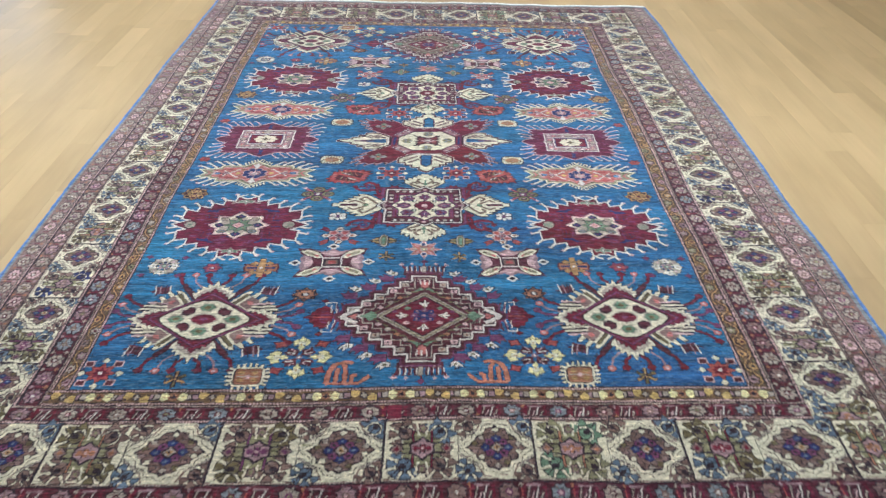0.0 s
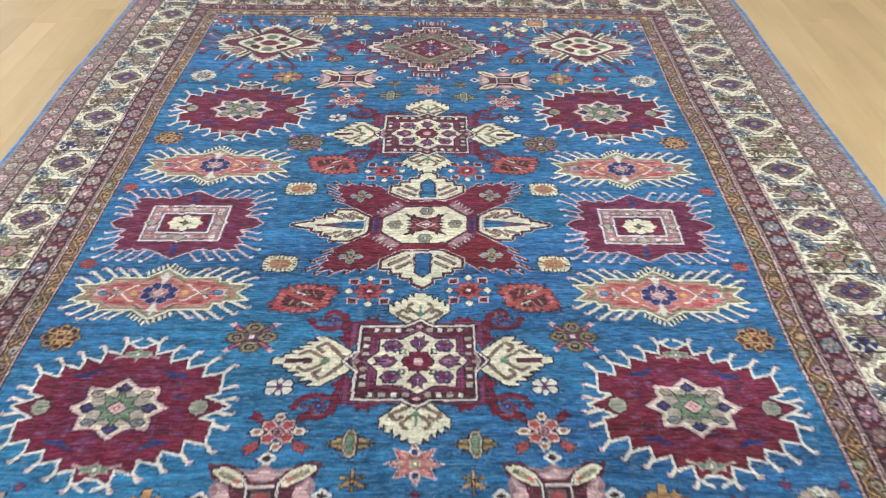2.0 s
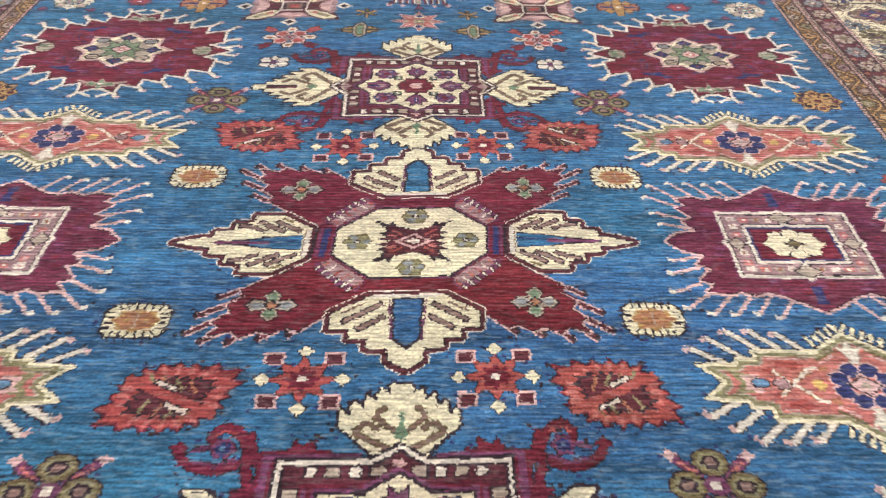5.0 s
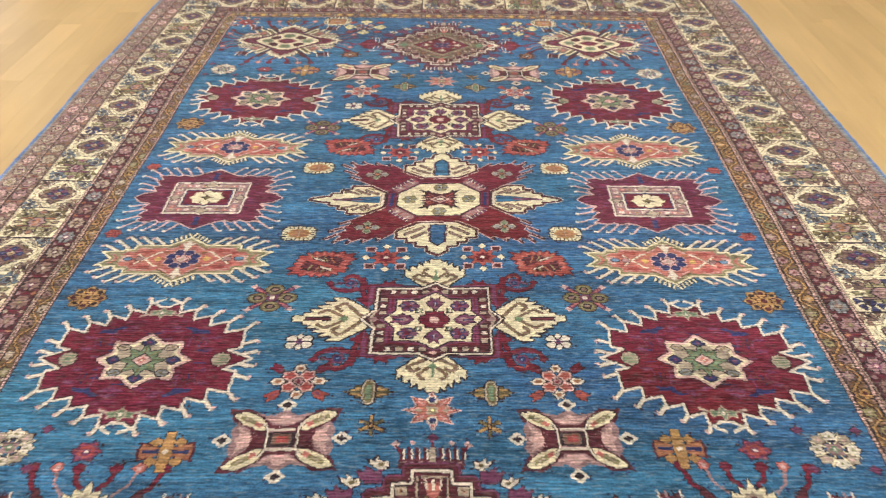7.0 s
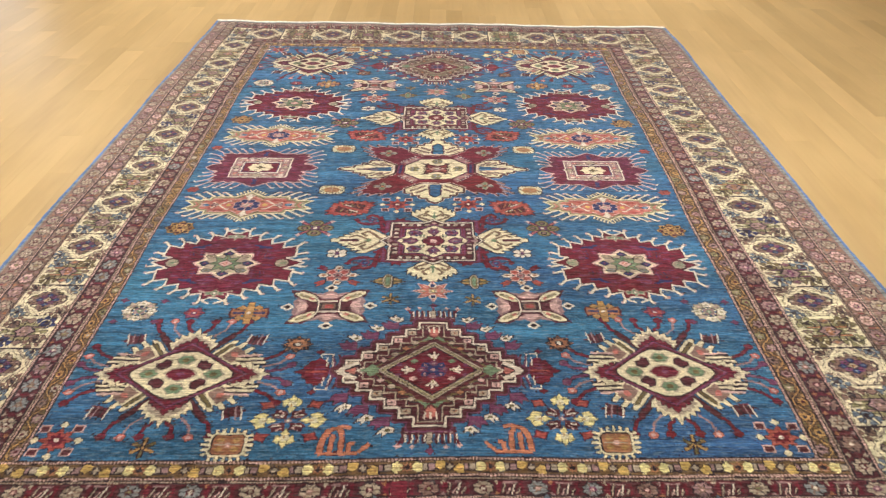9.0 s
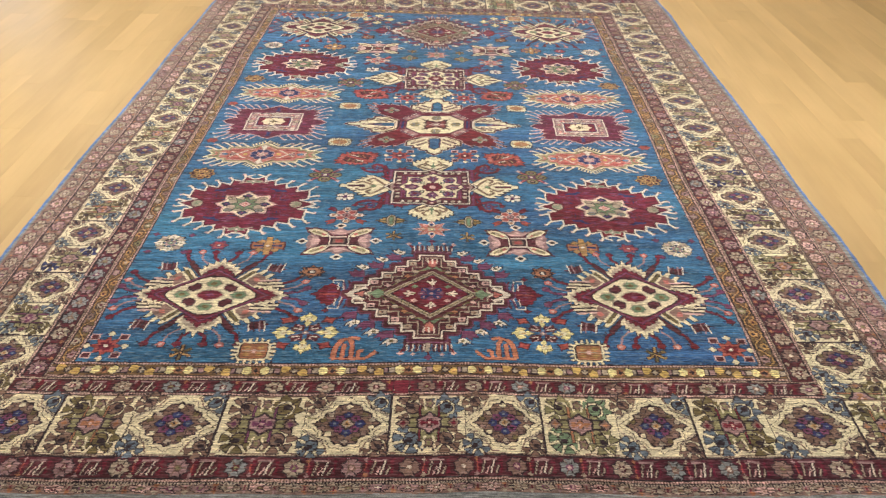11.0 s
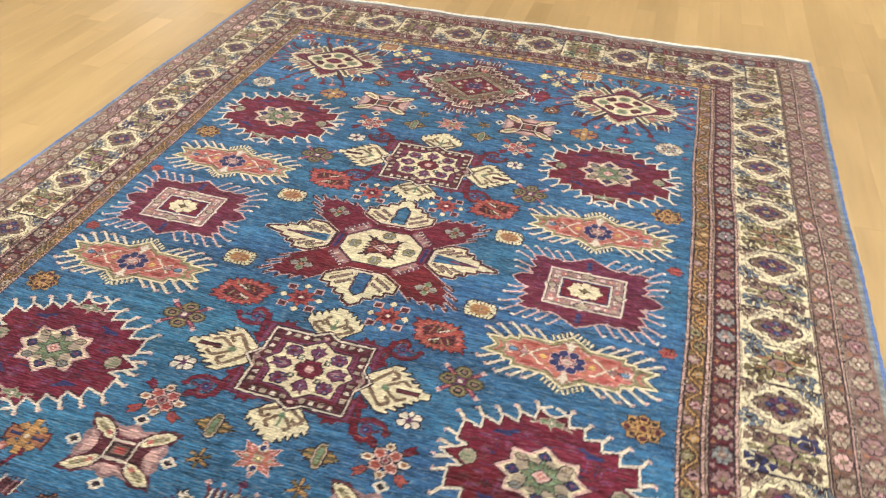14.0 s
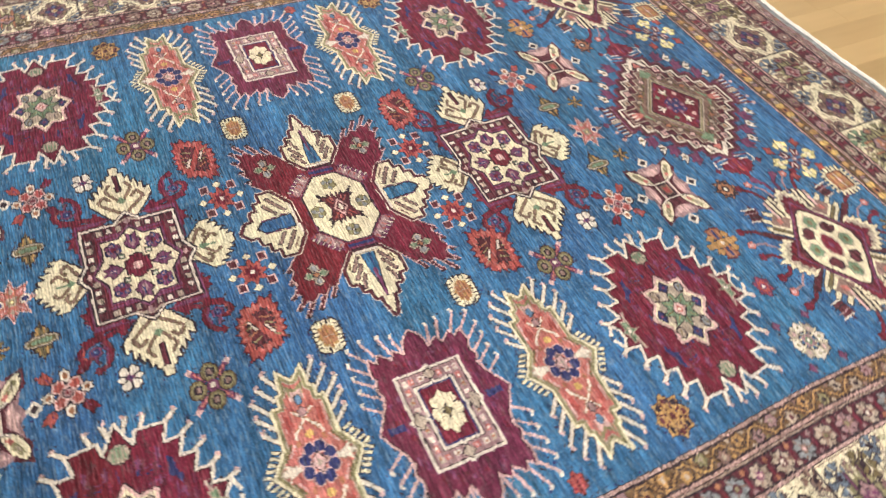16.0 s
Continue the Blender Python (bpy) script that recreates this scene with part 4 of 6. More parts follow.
def corner_diamond():
    # tendrils with buds
    for a in (1, -1):
        for b in (1, -1):
            for p, q, c in (((0.014, 0.160), (0.036, 0.204), "maroon"), ((0.046, 0.146), (0.080, 0.206), "coral"), ((0.086, 0.140), (0.128, 0.204), "maroon"),
                            ((0.190, 0.052), (0.262, 0.100), "maroon"), ((0.200, 0.026), (0.266, 0.064), "coral"), ((0.214, 0.010), (0.276, 0.034), "plum")):
                m = ((p[0] + q[0]) / 2 + 0.008, (p[1] + q[1]) / 2 - 0.006)
                lines([(a * p[0], b * p[1]), (a * m[0], b * m[1]), (a * q[0], b * q[1])], 0.0085 if c != "coral" else 0.006, c if c != "coral" else "mauve")
                fill(moved(spoke(0.014, 0.012, 5, 0.8), a * q[0], b * q[1]), c)
                if c == "coral":
                    fill(moved(round_(0.006, 0.006, 6), a * q[0], b * q[1]), "pink")
            # barbed flags
            fill([(a * x, b * y) for x, y in ((0.136, 0.116), (0.188, 0.106), (0.178, 0.116), (0.204, 0.122), (0.184, 0.130), (0.196, 0.146), (0.166, 0.142), (0.142, 0.150))], "wine")
            for i, c in enumerate(("ivory", "umber", "mauve", "ivory")):
                line((a * (0.138 + 0.015 * i), b * 0.112), (a * (0.146 + 0.015 * i), b * 0.152), 0.0042, c)
            # stacked chevrons on the slant sides

            def S(p, q):
                return (a * (0.097 + 0.775 * p * 1.18 + 0.632 * q), b * (0.046 - 0.632 * p * 1.18 + 0.775 * q))
            for p in (-0.034, -0.012, 0.012, 0.034):
                fill([S(p - 0.010, 0.03), S(p + 0.010, 0.03), S(p + 0.007, 0.094 - abs(p) * 0.5), S(p - 0.005, 0.090 - abs(p) * 0.5)], "umber")
                fill([S(p - 0.008, 0.03), S(p + 0.008, 0.03), S(p + 0.005, 0.091 - abs(p) * 0.5), S(p - 0.004, 0.086 - abs(p) * 0.5)], "cream")
            for d, c in ((0.0, "umber"), (0.002, "cream"), (0.009, "umber"), (0.011, "moss"), (0.018, "umber"), (0.020, "cream"), (0.027, "dusk")):
                fill([S(-0.044 + d, -0.012 + d * 0.8), S(-0.044 + d, 0.056), S(-0.026 + d * 0.4, 0.058), S(0.0, 0.050 + d * 0.3), S(0.026 - d * 0.4, 0.058), S(0.044 - d, 0.056), S(0.044 - d, -0.012 + d * 0.8)], c)
            fill([S(p, q + 0.036) for p, q in spoke(0.013, 0.010, 4, 0.7)], "coral")
            fill([S(-0.066, -0.006), S(-0.047, -0.006), S(-0.045, 0.082), S(-0.062, 0.092)], "umber")
            fill([S(-0.063, -0.006), S(-0.050, -0.006), S(-0.048, 0.080), S(-0.060, 0.088)], "wine")
            for y, w, c in ((0.032, 0.008, "umber"), (0.040, 0.008, "cream"), (0.047, 0.006, "umber"), (0.054, 0.008, "cream"), (0.061, 0.006, "umber"), (0.068, 0.007, "pink")):
                line((a * 0.128, b * y), (a * (0.226 - y * 0.5), b * (y + 0.004)), w, c)
    # toothed leaves on the axes
    for a in (1, -1):
        top = sub("leaf", "cream toothed leaf with a maroon heart")
        tip = [(0.110, 0.010), (0.132, 0.034), (0.150, 0.046), (0.158, 0.034), (0.172, 0.044), (0.178, 0.030), (0.192, 0.036), (0.194, 0.020), (0.210, 0.022), (0.208, 0.008), (0.230, 0.0)]
        tip = tip + [(x, -y) for x, y in reversed(tip[:-1])]
        ringed([(a * x, y) for x, y in tip], [(0.002, "umber"), (0.0, "cream"), (-0.008, "taupe")])
        h = [(0.104, 0.0), (0.126, 0.028), (0.146, 0.034), (0.148, 0.023), (0.163, 0.028), (0.165, 0.016), (0.180, 0.019), (0.180, 0.007), (0.196, 0.0)]
        ringed([(a * x, y) for x, y in h + [(x, -y) for x, y in reversed(h[:-1])]], [(0.002, "umber"), (0.0, "maroon")])
        back(top)
        top = sub("leaf", "cream toothed leaf with a maroon heart")
        tip = [(0.050, 0.090), (0.062, 0.106), (0.066, 0.120), (0.053, 0.120), (0.055, 0.136), (0.042, 0.132), (0.042, 0.150), (0.026, 0.142), (0.024, 0.160), (0.010, 0.152), (0.0, 0.178)]
        tip = tip + [(-x, y) for x, y in reversed(tip[:-1])]
        ringed([(x, a * y) for x, y in tip], [(0.002, "umber"), (0.0, "cream"), (-0.008, "taupe")])
        h = [(0.046, 0.084), (0.048, 0.100), (0.036, 0.102), (0.037, 0.114), (0.025, 0.111), (0.023, 0.124), (0.011, 0.119), (0.008, 0.131), (0.0, 0.140)]
        ringed([(x, a * y) for x, y in h + [(-x, y) for x, y in reversed(h[:-1])]], [(0.002, "umber"), (0.0, "maroon")])
        back(top)
    ringed(quad4([(0.170, 0.0), (0.0, 0.117)]), [(0.002, "umber"), (0.0, "plum"), (-0.006, "maroon"), (-0.010, "wine")])
    for a in (1, -1):
        fill(moved(spoke(0.014, 0.010, 4, 0.6), 0, a * 0.100), "maroon")
        fill(moved(spoke(0.010, 0.010, 4, 0.6), a * 0.150, 0), "maroon")
    top = sub("heart", "cream hexagon with green and maroon petals")
    ringed(quad4([(0.131, 0.005), (0.118, 0.020), (0.050, 0.067), (0.022, 0.082)]), [(0.003, "umber"), (0.0, "cream")])
    petal = [(-.016, -.006), (.004, -.018), (.020, -.012), (.022, .004), (.008, .008), (.004, .018), (-.012, .014)]
    for a in (1, -1):
        for b in (1, -1):
            fill(moved(petal, a * 0.050, b * 0.034, a * 1.22, b * 1.22), "taupe")
            fill(moved(petal, a * 0.050, b * 0.034, a * 1.08, b * 1.08), "umber")
            fill(moved(petal, a * 0.050, b * 0.034, a * 0.90, b * 0.90), "wine")
    for s in (1, -1):
        for k, c in ((1.20, "taupe"), (1.0, "green"), (0.42, "moss")):
            fill(moved(spoke(0.024 * k, 0.018 * k, 6, 0.82), s * 0.084, 0), c)
            fill(moved(spoke(0.024 * k, 0.018 * k, 6, 0.82), 0, s * 0.052), c)
    ringed(quad4([(0.040, 0), (0.022, 0.016), (0, 0.022)]), [(0.003, "taupe"), (0.001, "umber"), (0.0, "maroon")])
    fill(quad4([(0.014, 0), (0, 0.008)]), "plum")
    back(top)


def stepped_diamond(ground="wine"):
    # combs at both ends
    for s in (1, -1):
        rect(-0.066, min(s * 0.190, s * 0.214), 0.066, max(s * 0.190, s * 0.214), "wine")
        line((-0.064, s * 0.206), (0.064, s * 0.206), 0.004, "mauve")
        for i in range(-4, 5):
            x = i * 0.0155
            line((x, s * 0.205), (x, s * (0.262 if i == 0 else 0.240)), 0.0075, "wine")
            if i:
                line((x + 0.005, s * 0.212), (x + 0.005, s * 0.236), 0.0035, "ivory")
        rect(-0.006, min(s * 0.200, s * 0.240), 0.006, max(s * 0.200, s * 0.240), "taupe")
        fill(moved(spoke(0.012, 0.010, 4, 0.7), 0, s * 0.262), "plum")
        for a in (1, -1):
            fill(moved(spoke(0.010, 0.009, 4, 0.7), a * 0.074, s * 0.246), "pink")
            line((a * 0.064, s * 0.226), (a * 0.074, s * 0.244), 0.005, "maroon")
            fill(moved(spoke(0.008, 0.008, 4, 0.7), a * 0.040, s * 0.250), "pink")
    # leaflets and lilies off the steps
    for a in (1, -1):
        for b in (1, -1):
            for x, y in ((0.098, 0.198), (0.150, 0.160), (0.206, 0.122)):
                fill(moved([(-.016, -.006), (.004, -.014), (.022, .000), (.034, .016), (.014, .010), (.014, .022), (.000, .010), (-.012, .012)], a * x, b * y, a, b), "umber")
                fill(moved([(-.013, -.004), (.004, -.011), (.019, .001), (.026, .012), (.012, .007), (.012, .018), (.000, .007), (-.010, .009)], a * x, b * y, a, b), "ivory")
                fill(moved(round_(0.007, 0.0055, 6), a * (x + .002), b * (y + .001)), "moss")
            for x, y in ((0.118, 0.176), (0.172, 0.136), (0.226, 0.096)):
                fill(moved([(-.022, -.018), (.012, -.016), (.030, .010), (.012, .006), (.010, .020), (-.006, .008), (-.020, .014)], a * x, b * y, a, b), ("plum", "maroon", "plum")[int(x * 50) % 3])
        top = sub("palmette", "maroon toothed palmette")
        bud = [(0.264, 0.0), (0.268, 0.026), (0.280, 0.044), (0.296, 0.050), (0.302, 0.040), (0.314, 0.040), (0.318, 0.026), (0.328, 0.022), (0.328, 0.010), (0.354, 0.0)]
        fill([(a * x, y) for x, y in bud + [(x, -y) for x, y in reversed(bud[:-1])]], "maroon")
        for y in (-0.026, -0.010, 0.010, 0.026):
            line((a * 0.276, y), (a * 0.300, y * 0.8), 0.0045, "plum")
        line((a * 0.268, 0), (a * 0.322, 0), 0.005, "red")
        back(top)
        for b in (1, -1):
            lines([(a * 0.256, b * 0.014), (a * 0.262, b * 0.062), (a * 0.290, b * 0.064), (a * 0.292, b * 0.052)], 0.0045, "ivory")
            lines([(a * 0.272, b * 0.020), (a * 0.276, b * 0.050)], 0.004, "ivory")
            lines([(a * 0.252, b * 0.018), (a * 0.262, b * 0.056)], 0.0045, "plum")
            lines([(a * 0.238, b * 0.022), (a * 0.246, b * 0.062)], 0.006, "wine")
            fill(moved(spoke(0.012, 0.009, 4, 0.6), a * 0.296, b * 0.072), "maroon")
    N = 5
    sx_, sy_ = 0.0368, 0.0300
    edge = [(0.250, 0.0)]
    for k in range(N):
        edge += [(0.226 - sx_ * k, 0.012 + sy_ * k), (0.226 - sx_ * k, 0.012 + sy_ * (k + 1)), (0.226 - sx_ * (k + 1), 0.012 + sy_ * (k + 1))]
    edge += [(0.042, 0.162), (0.042, 0.190)]
    body = quad4(edge)
    ringed(body, [(0.016, "plum"), (0.012, "wine"), (0.002, "umber"), (0.0, "ivory"), (-0.006, "umber"), (-0.008, "wine")])
    for k in range(N):
        for a in (1, -1):
            for b in (1, -1):
                cx_, cy_ = a * (0.226 - sx_ * k - 0.019), b * (0.012 + sy_ * (k + 1) - 0.020)
                fill(moved([(-.0135, -.0115), (.0135, -.0115), (.0135, .0115), (-.0135, .0115)], cx_, cy_), "umber")
                fill(moved([(-.0110, -.0090), (.0110, -.0090), (.0110, .0090), (-.0110, .0090)], cx_, cy_), ("taupe", "pink")[k % 2])
                fill(moved(spoke(0.008, 0.006, 4, 0.5), cx_, cy_), ("rust", "mauve")[k % 2])
                fill(moved(round_(0.003, 0.003, 6), cx_, cy_), "umber")
    for a in (1, -1):
        lines([(a * 0.190, 0.026), (a * 0.238, 0.0), (a * 0.190, -0.026)], 0.020, "ivory")
        lines([(a * 0.188, 0.020), (a * 0.222, 0.0), (a * 0.188, -0.020)], 0.010, "umber")
        fill([(a * x, y) for x, y in ((0.224, 0.0), (0.196, 0.014), (0.196, -0.014))], "coral")
        lines([(a * 0.150, 0.028), (a * 0.194, 0.0), (a * 0.150, -0.028)], 0.006, "ivory")
    top = sub("stepped_frame", "dark stepped frame round the heart")
    inner = [(0.190, 0.0)]
    for k in range(N):
        inner += [(0.178 - 0.0290 * k, 0.010 + 0.0235 * k), (0.178 - 0.0290 * k, 0.010 + 0.0235 * (k + 1)), (0.178 - 0.0290 * (k + 1), 0.010 + 0.0235 * (k + 1))]
    inner += [(0.032, 0.130), (0.032, 0.176)]
    ringed(quad4(inner), [(0.0, "taupe"), (-0.003, "umber"), (-0.006, ground), (-0.014, "umber"), (-0.016, "moss"), (-0.022, ground)])
    for s in (1, -1):
        fill([(x, s * y) for x, y in ((-0.026, 0.132), (0.026, 0.132), (0.026, 0.170), (-0.026, 0.170))], "wine")
        fill(moved([(-.018, .016), (-.010, -.012), (0, -.018), (.010, -.012), (.018, .016)], 0, s * 0.144, 1, s), "coral")
        for x in (-0.013, 0, 0.013):
            line((x, s * 0.144), (x * 1.2, s * 0.168), 0.0045, "ivory")
        fill(moved([(-.040, -.020), (-.014, .004), (0, -.006), (.014, .004), (.040, -.020), (0, -.004)], 0, s * 0.124, 1, s), "green")
        fill(moved(spoke(0.030, 0.024, 4, 0.6), s * 0.156, 0), "green")
        for b in (1, -1):
            for i, (x, y) in enumerate(((0.130, 0.036), (0.102, 0.058), (0.074, 0.080), (0.050, 0.102))):
                fill(moved(spoke(0.014, 0.012, 4, 0.7), s * x, b * y), "umber")
                fill(moved(spoke(0.011, 0.009, 4, 0.7), s * x, b * y), ("pink", "taupe", "rust", "taupe")[i])
    back(top)
    top = sub("heart", "maroon diamond with ivory buds")
    d = quad4([(0.136, 0.0), (0.0, 0.102)])
    ringed(d, [(0.006, "umber"), (0.004, "taupe"), (0.0, "umber"), (-0.002, "olive"), (-0.006, "taupe"), (-0.009, "umber"), (-0.011, "maroon")])
    for s in (1, -1):
        for p, k in (((s * 0.060, 0), 0), ((0, s * 0.048), 1)):
            for w, c in ((0.010, "umber"), (0.006, "ivory")):
                d_ = (p[0] / (abs(p[0]) + abs(p[1])), p[1] / (abs(p[0]) + abs(p[1])))
                line((p[0] - d_[0] * 0.014, p[1] - d_[1] * 0.012), (p[0] + d_[0] * 0.022, p[1] + d_[1] * 0.018), w, c)
                for h in (1, -1):
                    line((p[0] - d_[0] * 0.004, p[1] - d_[1] * 0.004), (p[0] + d_[0] * 0.013 - h * d_[1] * 0.015, p[1] + d_[1] * 0.010 + h * d_[0] * 0.012), w, c)
            fill(moved(round_(0.0095, 0.008, 6), *p), "ivory")
            line((p[0] * 0.78, p[1] * 0.78), (p[0], p[1]), 0.004, "olive")
        for b in (1, -1):
            fill(moved(quad4([(0.011, 0.0), (0.0, 0.009)]), s * 0.050, b * 0.032), ("pink", "green")[b > 0])
            fill(moved(quad4([(0.010, 0.0), (0.0, 0.007)]), s * 0.088, b * 0.018), "plum")
    for i in range(8):
        t = math.pi * i / 4
        fill(moved(round_(0.013, 0.010, 8), 0.028 * math.cos(t), 0.022 * math.sin(t)), ("plum", "navy")[i % 2])
        fill(moved(round_(0.005, 0.004, 6), 0.030 * math.cos(t), 0.024 * math.sin(t)), "mauve")
    fill(spoke(0.024, 0.019, 6, 0.6), "navy")
    fill(round_(0.007, 0.006, 6), "mauve")
    back(top)


def cross_motif():
    fill(quad4([(0.062, 0.014), (0.100, 0.040), (0.116, 0.074), (0.070, 0.074), (0.030, 0.050), (0.0, 0.046)]), "wine")
    for a in (1, -1):
        fill([(a * x, y) for x, y in ((0.036, 0.0), (0.092, 0.042), (0.104, 0.024), (0.098, 0.0), (0.104, -0.024), (0.092, -0.042))], "mauve")
        fill([(a * x, y) for x, y in ((0.046, 0.0), (0.090, 0.032), (0.086, 0.010), (0.094, 0.0), (0.086, -0.010), (0.090, -0.032))], "pink")
        fill([(a * x, y) for x, y in ((0.036, 0.0), (0.066, 0.022), (0.060, 0.0), (0.066, -0.022))], "wine")
        fill([(x, a * y) for x, y in ((-0.060, 0.064), (-0.02, 0.034), (0.02, 0.034), (0.060, 0.064), (0.024, 0.058), (0.0, 0.072), (-0.024, 0.058))], "mauve")
        fill([(x, a * y) for x, y in ((-0.044, 0.054), (-0.014, 0.036), (0.014, 0.036), (0.044, 0.054), (0.020, 0.050), (0.0, 0.060), (-0.020, 0.050))], "pink")
        for b in (1, -1):
            top = sub("petal", "cream petal edged in maroon")
            pet = [(0.030, 0.022), (0.048, 0.022), (0.082, 0.038), (0.104, 0.058), (0.102, 0.066), (0.078, 0.068), (0.046, 0.052), (0.034, 0.038)]
            fill([(a * (0.068 + (x - 0.068) * 1.20), b * (0.045 + (y - 0.045) * 1.26)) for x, y in pet], "wine")
            fill([(a * (0.068 + (x - 0.068) * 1.08), b * (0.045 + (y - 0.045) * 1.12)) for x, y in pet], "umber")
            fill([(a * x, b * y) for x, y in pet], "cream")
            line((a * 0.058, b * 0.040), (a * 0.088, b * 0.056), 0.011, "olive")
            line((a * 0.066, b * 0.044), (a * 0.080, b * 0.052), 0.005, "taupe")
            line((a * 0.046, b * 0.032), (a * 0.058, b * 0.040), 0.010, "coral")
            back(top)
        fill(moved(quad4([(0.022, 0), (0, 0.017)]), a * 0.118, 0), "ivory")
        fill(moved(quad4([(0.011, 0), (0, 0.009)]), a * 0.118, 0), "umber")
        fill(moved(quad4([(0.022, 0), (0, 0.017)]), 0, a * 0.084), "ivory")
        fill(moved(quad4([(0.012, 0), (0, 0.009)]), 0, a * 0.084), "umber")
        lines([(a * 0.040, -0.040), (a * 0.030, -0.022), (a * 0.030, 0.022), (a * 0.040, 0.040)], 0.0085, "umber")
        lines([(a * 0.040, -0.040), (a * 0.030, -0.022), (a * 0.030, 0.022), (a * 0.040, 0.040)], 0.005, "ivory")
        line((-0.030, a * 0.023), (0.030, a * 0.023), 0.0045, "ivory")
        line((-0.028, a * 0.019), (0.028, a * 0.019), 0.0035, "mauve")
    rect(-0.025, -0.017, 0.025, 0.017, "umber")
    rect(-0.019, -0.0125, 0.019, 0.0125, "brown")
    rect(-0.012, -0.008, 0.012, 0.008, "red")


def rosette(rx, ry, n, outer, inner, heart, rim="umber", depth=0.62):
    fill(spoke(rx, ry, n, depth + 0.08), rim)
    fill(spoke(rx * 0.88, ry * 0.88, n, depth), outer)
    for i in range(n):
        t = 2 * math.pi * i / n
        fill(moved(round_(rx * 0.13, ry * 0.13, 6), rx * 0.6 * math.cos(t), ry * 0.6 * math.sin(t)), inner)
    fill(round_(rx * 0.30, ry * 0.30, 8), inner)
    fill(round_(rx * 0.16, ry * 0.16, 6), heart)


def leaf_palmette(a):
    """A serrated leaf, drawn out at two opposite corners, with two dark combed halves."""
    shape = []
    n = 20
    for i in range(2 * n):
        t = math.pi * i / n
        k = (1.0 if i % 2 == 0 else 0.82) * (1.0 + 0.36 * max(0.0, math.cos(2 * (t - 2.55))) ** 3)
        shape.append((0.072 * k * math.cos(t), 0.052 * k * math.sin(t)))
    fill([(a * x * 1.05, y * 1.06) for x, y in shape], "maroon")
    fill([(a * x, y) for x, y in shape], "red")
    for i in range(n):
        t = 2 * math.pi * i / n
        line((a * 0.050 * math.cos(t), 0.036 * math.sin(t)), (a * 0.066 * math.cos(t), 0.048 * math.sin(t)), 0.0062, "coral")
    inner = [(x * 0.68, y * 0.66) for x, y in shape]
    fill([(a * x, y) for x, y in inner], "umber")
    fill([(a * x * 0.88, y * 0.86) for x, y in inner], "wine")
    for s in (1, -1):
        for i in range(4):
            x = -0.030 + 0.018 * i
            line((a * x, s * 0.012 + x * 0.25), (a * (x + 0.010), s * 0.030 + x * 0.2), 0.0045, ("rust", "olive")[i % 2])
    fill([(a * x, y) for x, y in ((-0.066, -0.022), (-0.058, -0.034), (0.066, 0.022), (0.058, 0.034))], "red")
    for s in (1, -1):
        c = (0.010 * s, s * 0.017)
        line((a * (c[0] - 0.017), c[1] - 0.008), (a * (c[0] + 0.015), c[1] + 0.007), 0.010, "umber")
        line((a * (c[0] - 0.015), c[1] - 0.007), (a * (c[0] + 0.013), c[1] + 0.006), 0.005, "ivory")


def red_star(main="red"):
    for a in (1, -1):
        for b in (1, -1):
            rect(a * 0.040 - 0.014, b * 0.034 - 0.011, a * 0.040 + 0.014, b * 0.034 + 0.011, "pink")
            rect(a * 0.040 - 0.010, b * 0.034 - 0.008, a * 0.040 + 0.010, b * 0.034 + 0.008, "wine")
        fill(moved(quad4([(0.012, 0), (0, 0.010)]), a * 0.052, 0), "cream")
        fill(moved(quad4([(0.012, 0), (0, 0.010)]), 0, a * 0.046), "cream")
    fill(spoke(0.044, 0.037, 8, 0.6), main)
    fill(spoke(0.026, 0.022, 8, 0.6), "maroon" if main != "coral" else "red")
    fill(round_(0.007, 0.006, 6), "ivory")


def cream_oval(heart="rust"):
    """A flat cream flower, its rim cut into small teeth."""
    fill(quad4([(0.048, 0.0), (0.046, 0.020), (0.036, 0.031), (0.0, 0.034)]), "umber")
    fill(quad4([(0.045, 0.0), (0.043, 0.018), (0.034, 0.028), (0.0, 0.031)]), "cream")
    for a in (1, -1):
        for b in (1, -1):
            for x in (0.005, 0.016, 0.027):
                line((a * x, b * 0.019), (a * (x + 0.002), b * 0.036), 0.0035, "umber")
            for y in (0.005, 0.014):
                line((a * 0.032, b * y), (a * 0.050, b * (y + 0.001)), 0.003, "umber")
    fill(spoke(0.036, 0.023, 8, 0.80), "gold")
    fill(spoke(0.032, 0.020, 6, 0.74), heart)
    line((0, -0.014), (0, 0.014), 0.003, "taupe")
    for a in (1, -1):
        fill(moved(round_(0.005, 0.004, 6), a * 0.014, 0), "gold")


def gold_flower():
    for i in range(8):
        t = math.pi * i / 4
        p = (0.034 * math.cos(t), 0.027 * math.sin(t))
        fill(moved(spoke(0.022, 0.018, 4, 0.72, t), *p), "umber")
        fill(moved(spoke(0.019, 0.0155, 4, 0.70, t), *p), "gold")
    for i in range(8):
        t = math.pi * i / 4
        line((0.012 * math.cos(t + 0.39), 0.010 * math.sin(t + 0.39)), (0.044 * math.cos(t + 0.39), 0.035 * math.sin(t + 0.39)), 0.003, "wine")
        fill(moved(round_(0.0085, 0.0065, 6), 0.036 * math.cos(t), 0.028 * math.sin(t)), ("wine", "umber")[i % 2])
    fill(round_(0.017, 0.014, 8), "gold")
    fill(round_(0.009, 0.007, 6), "wine")


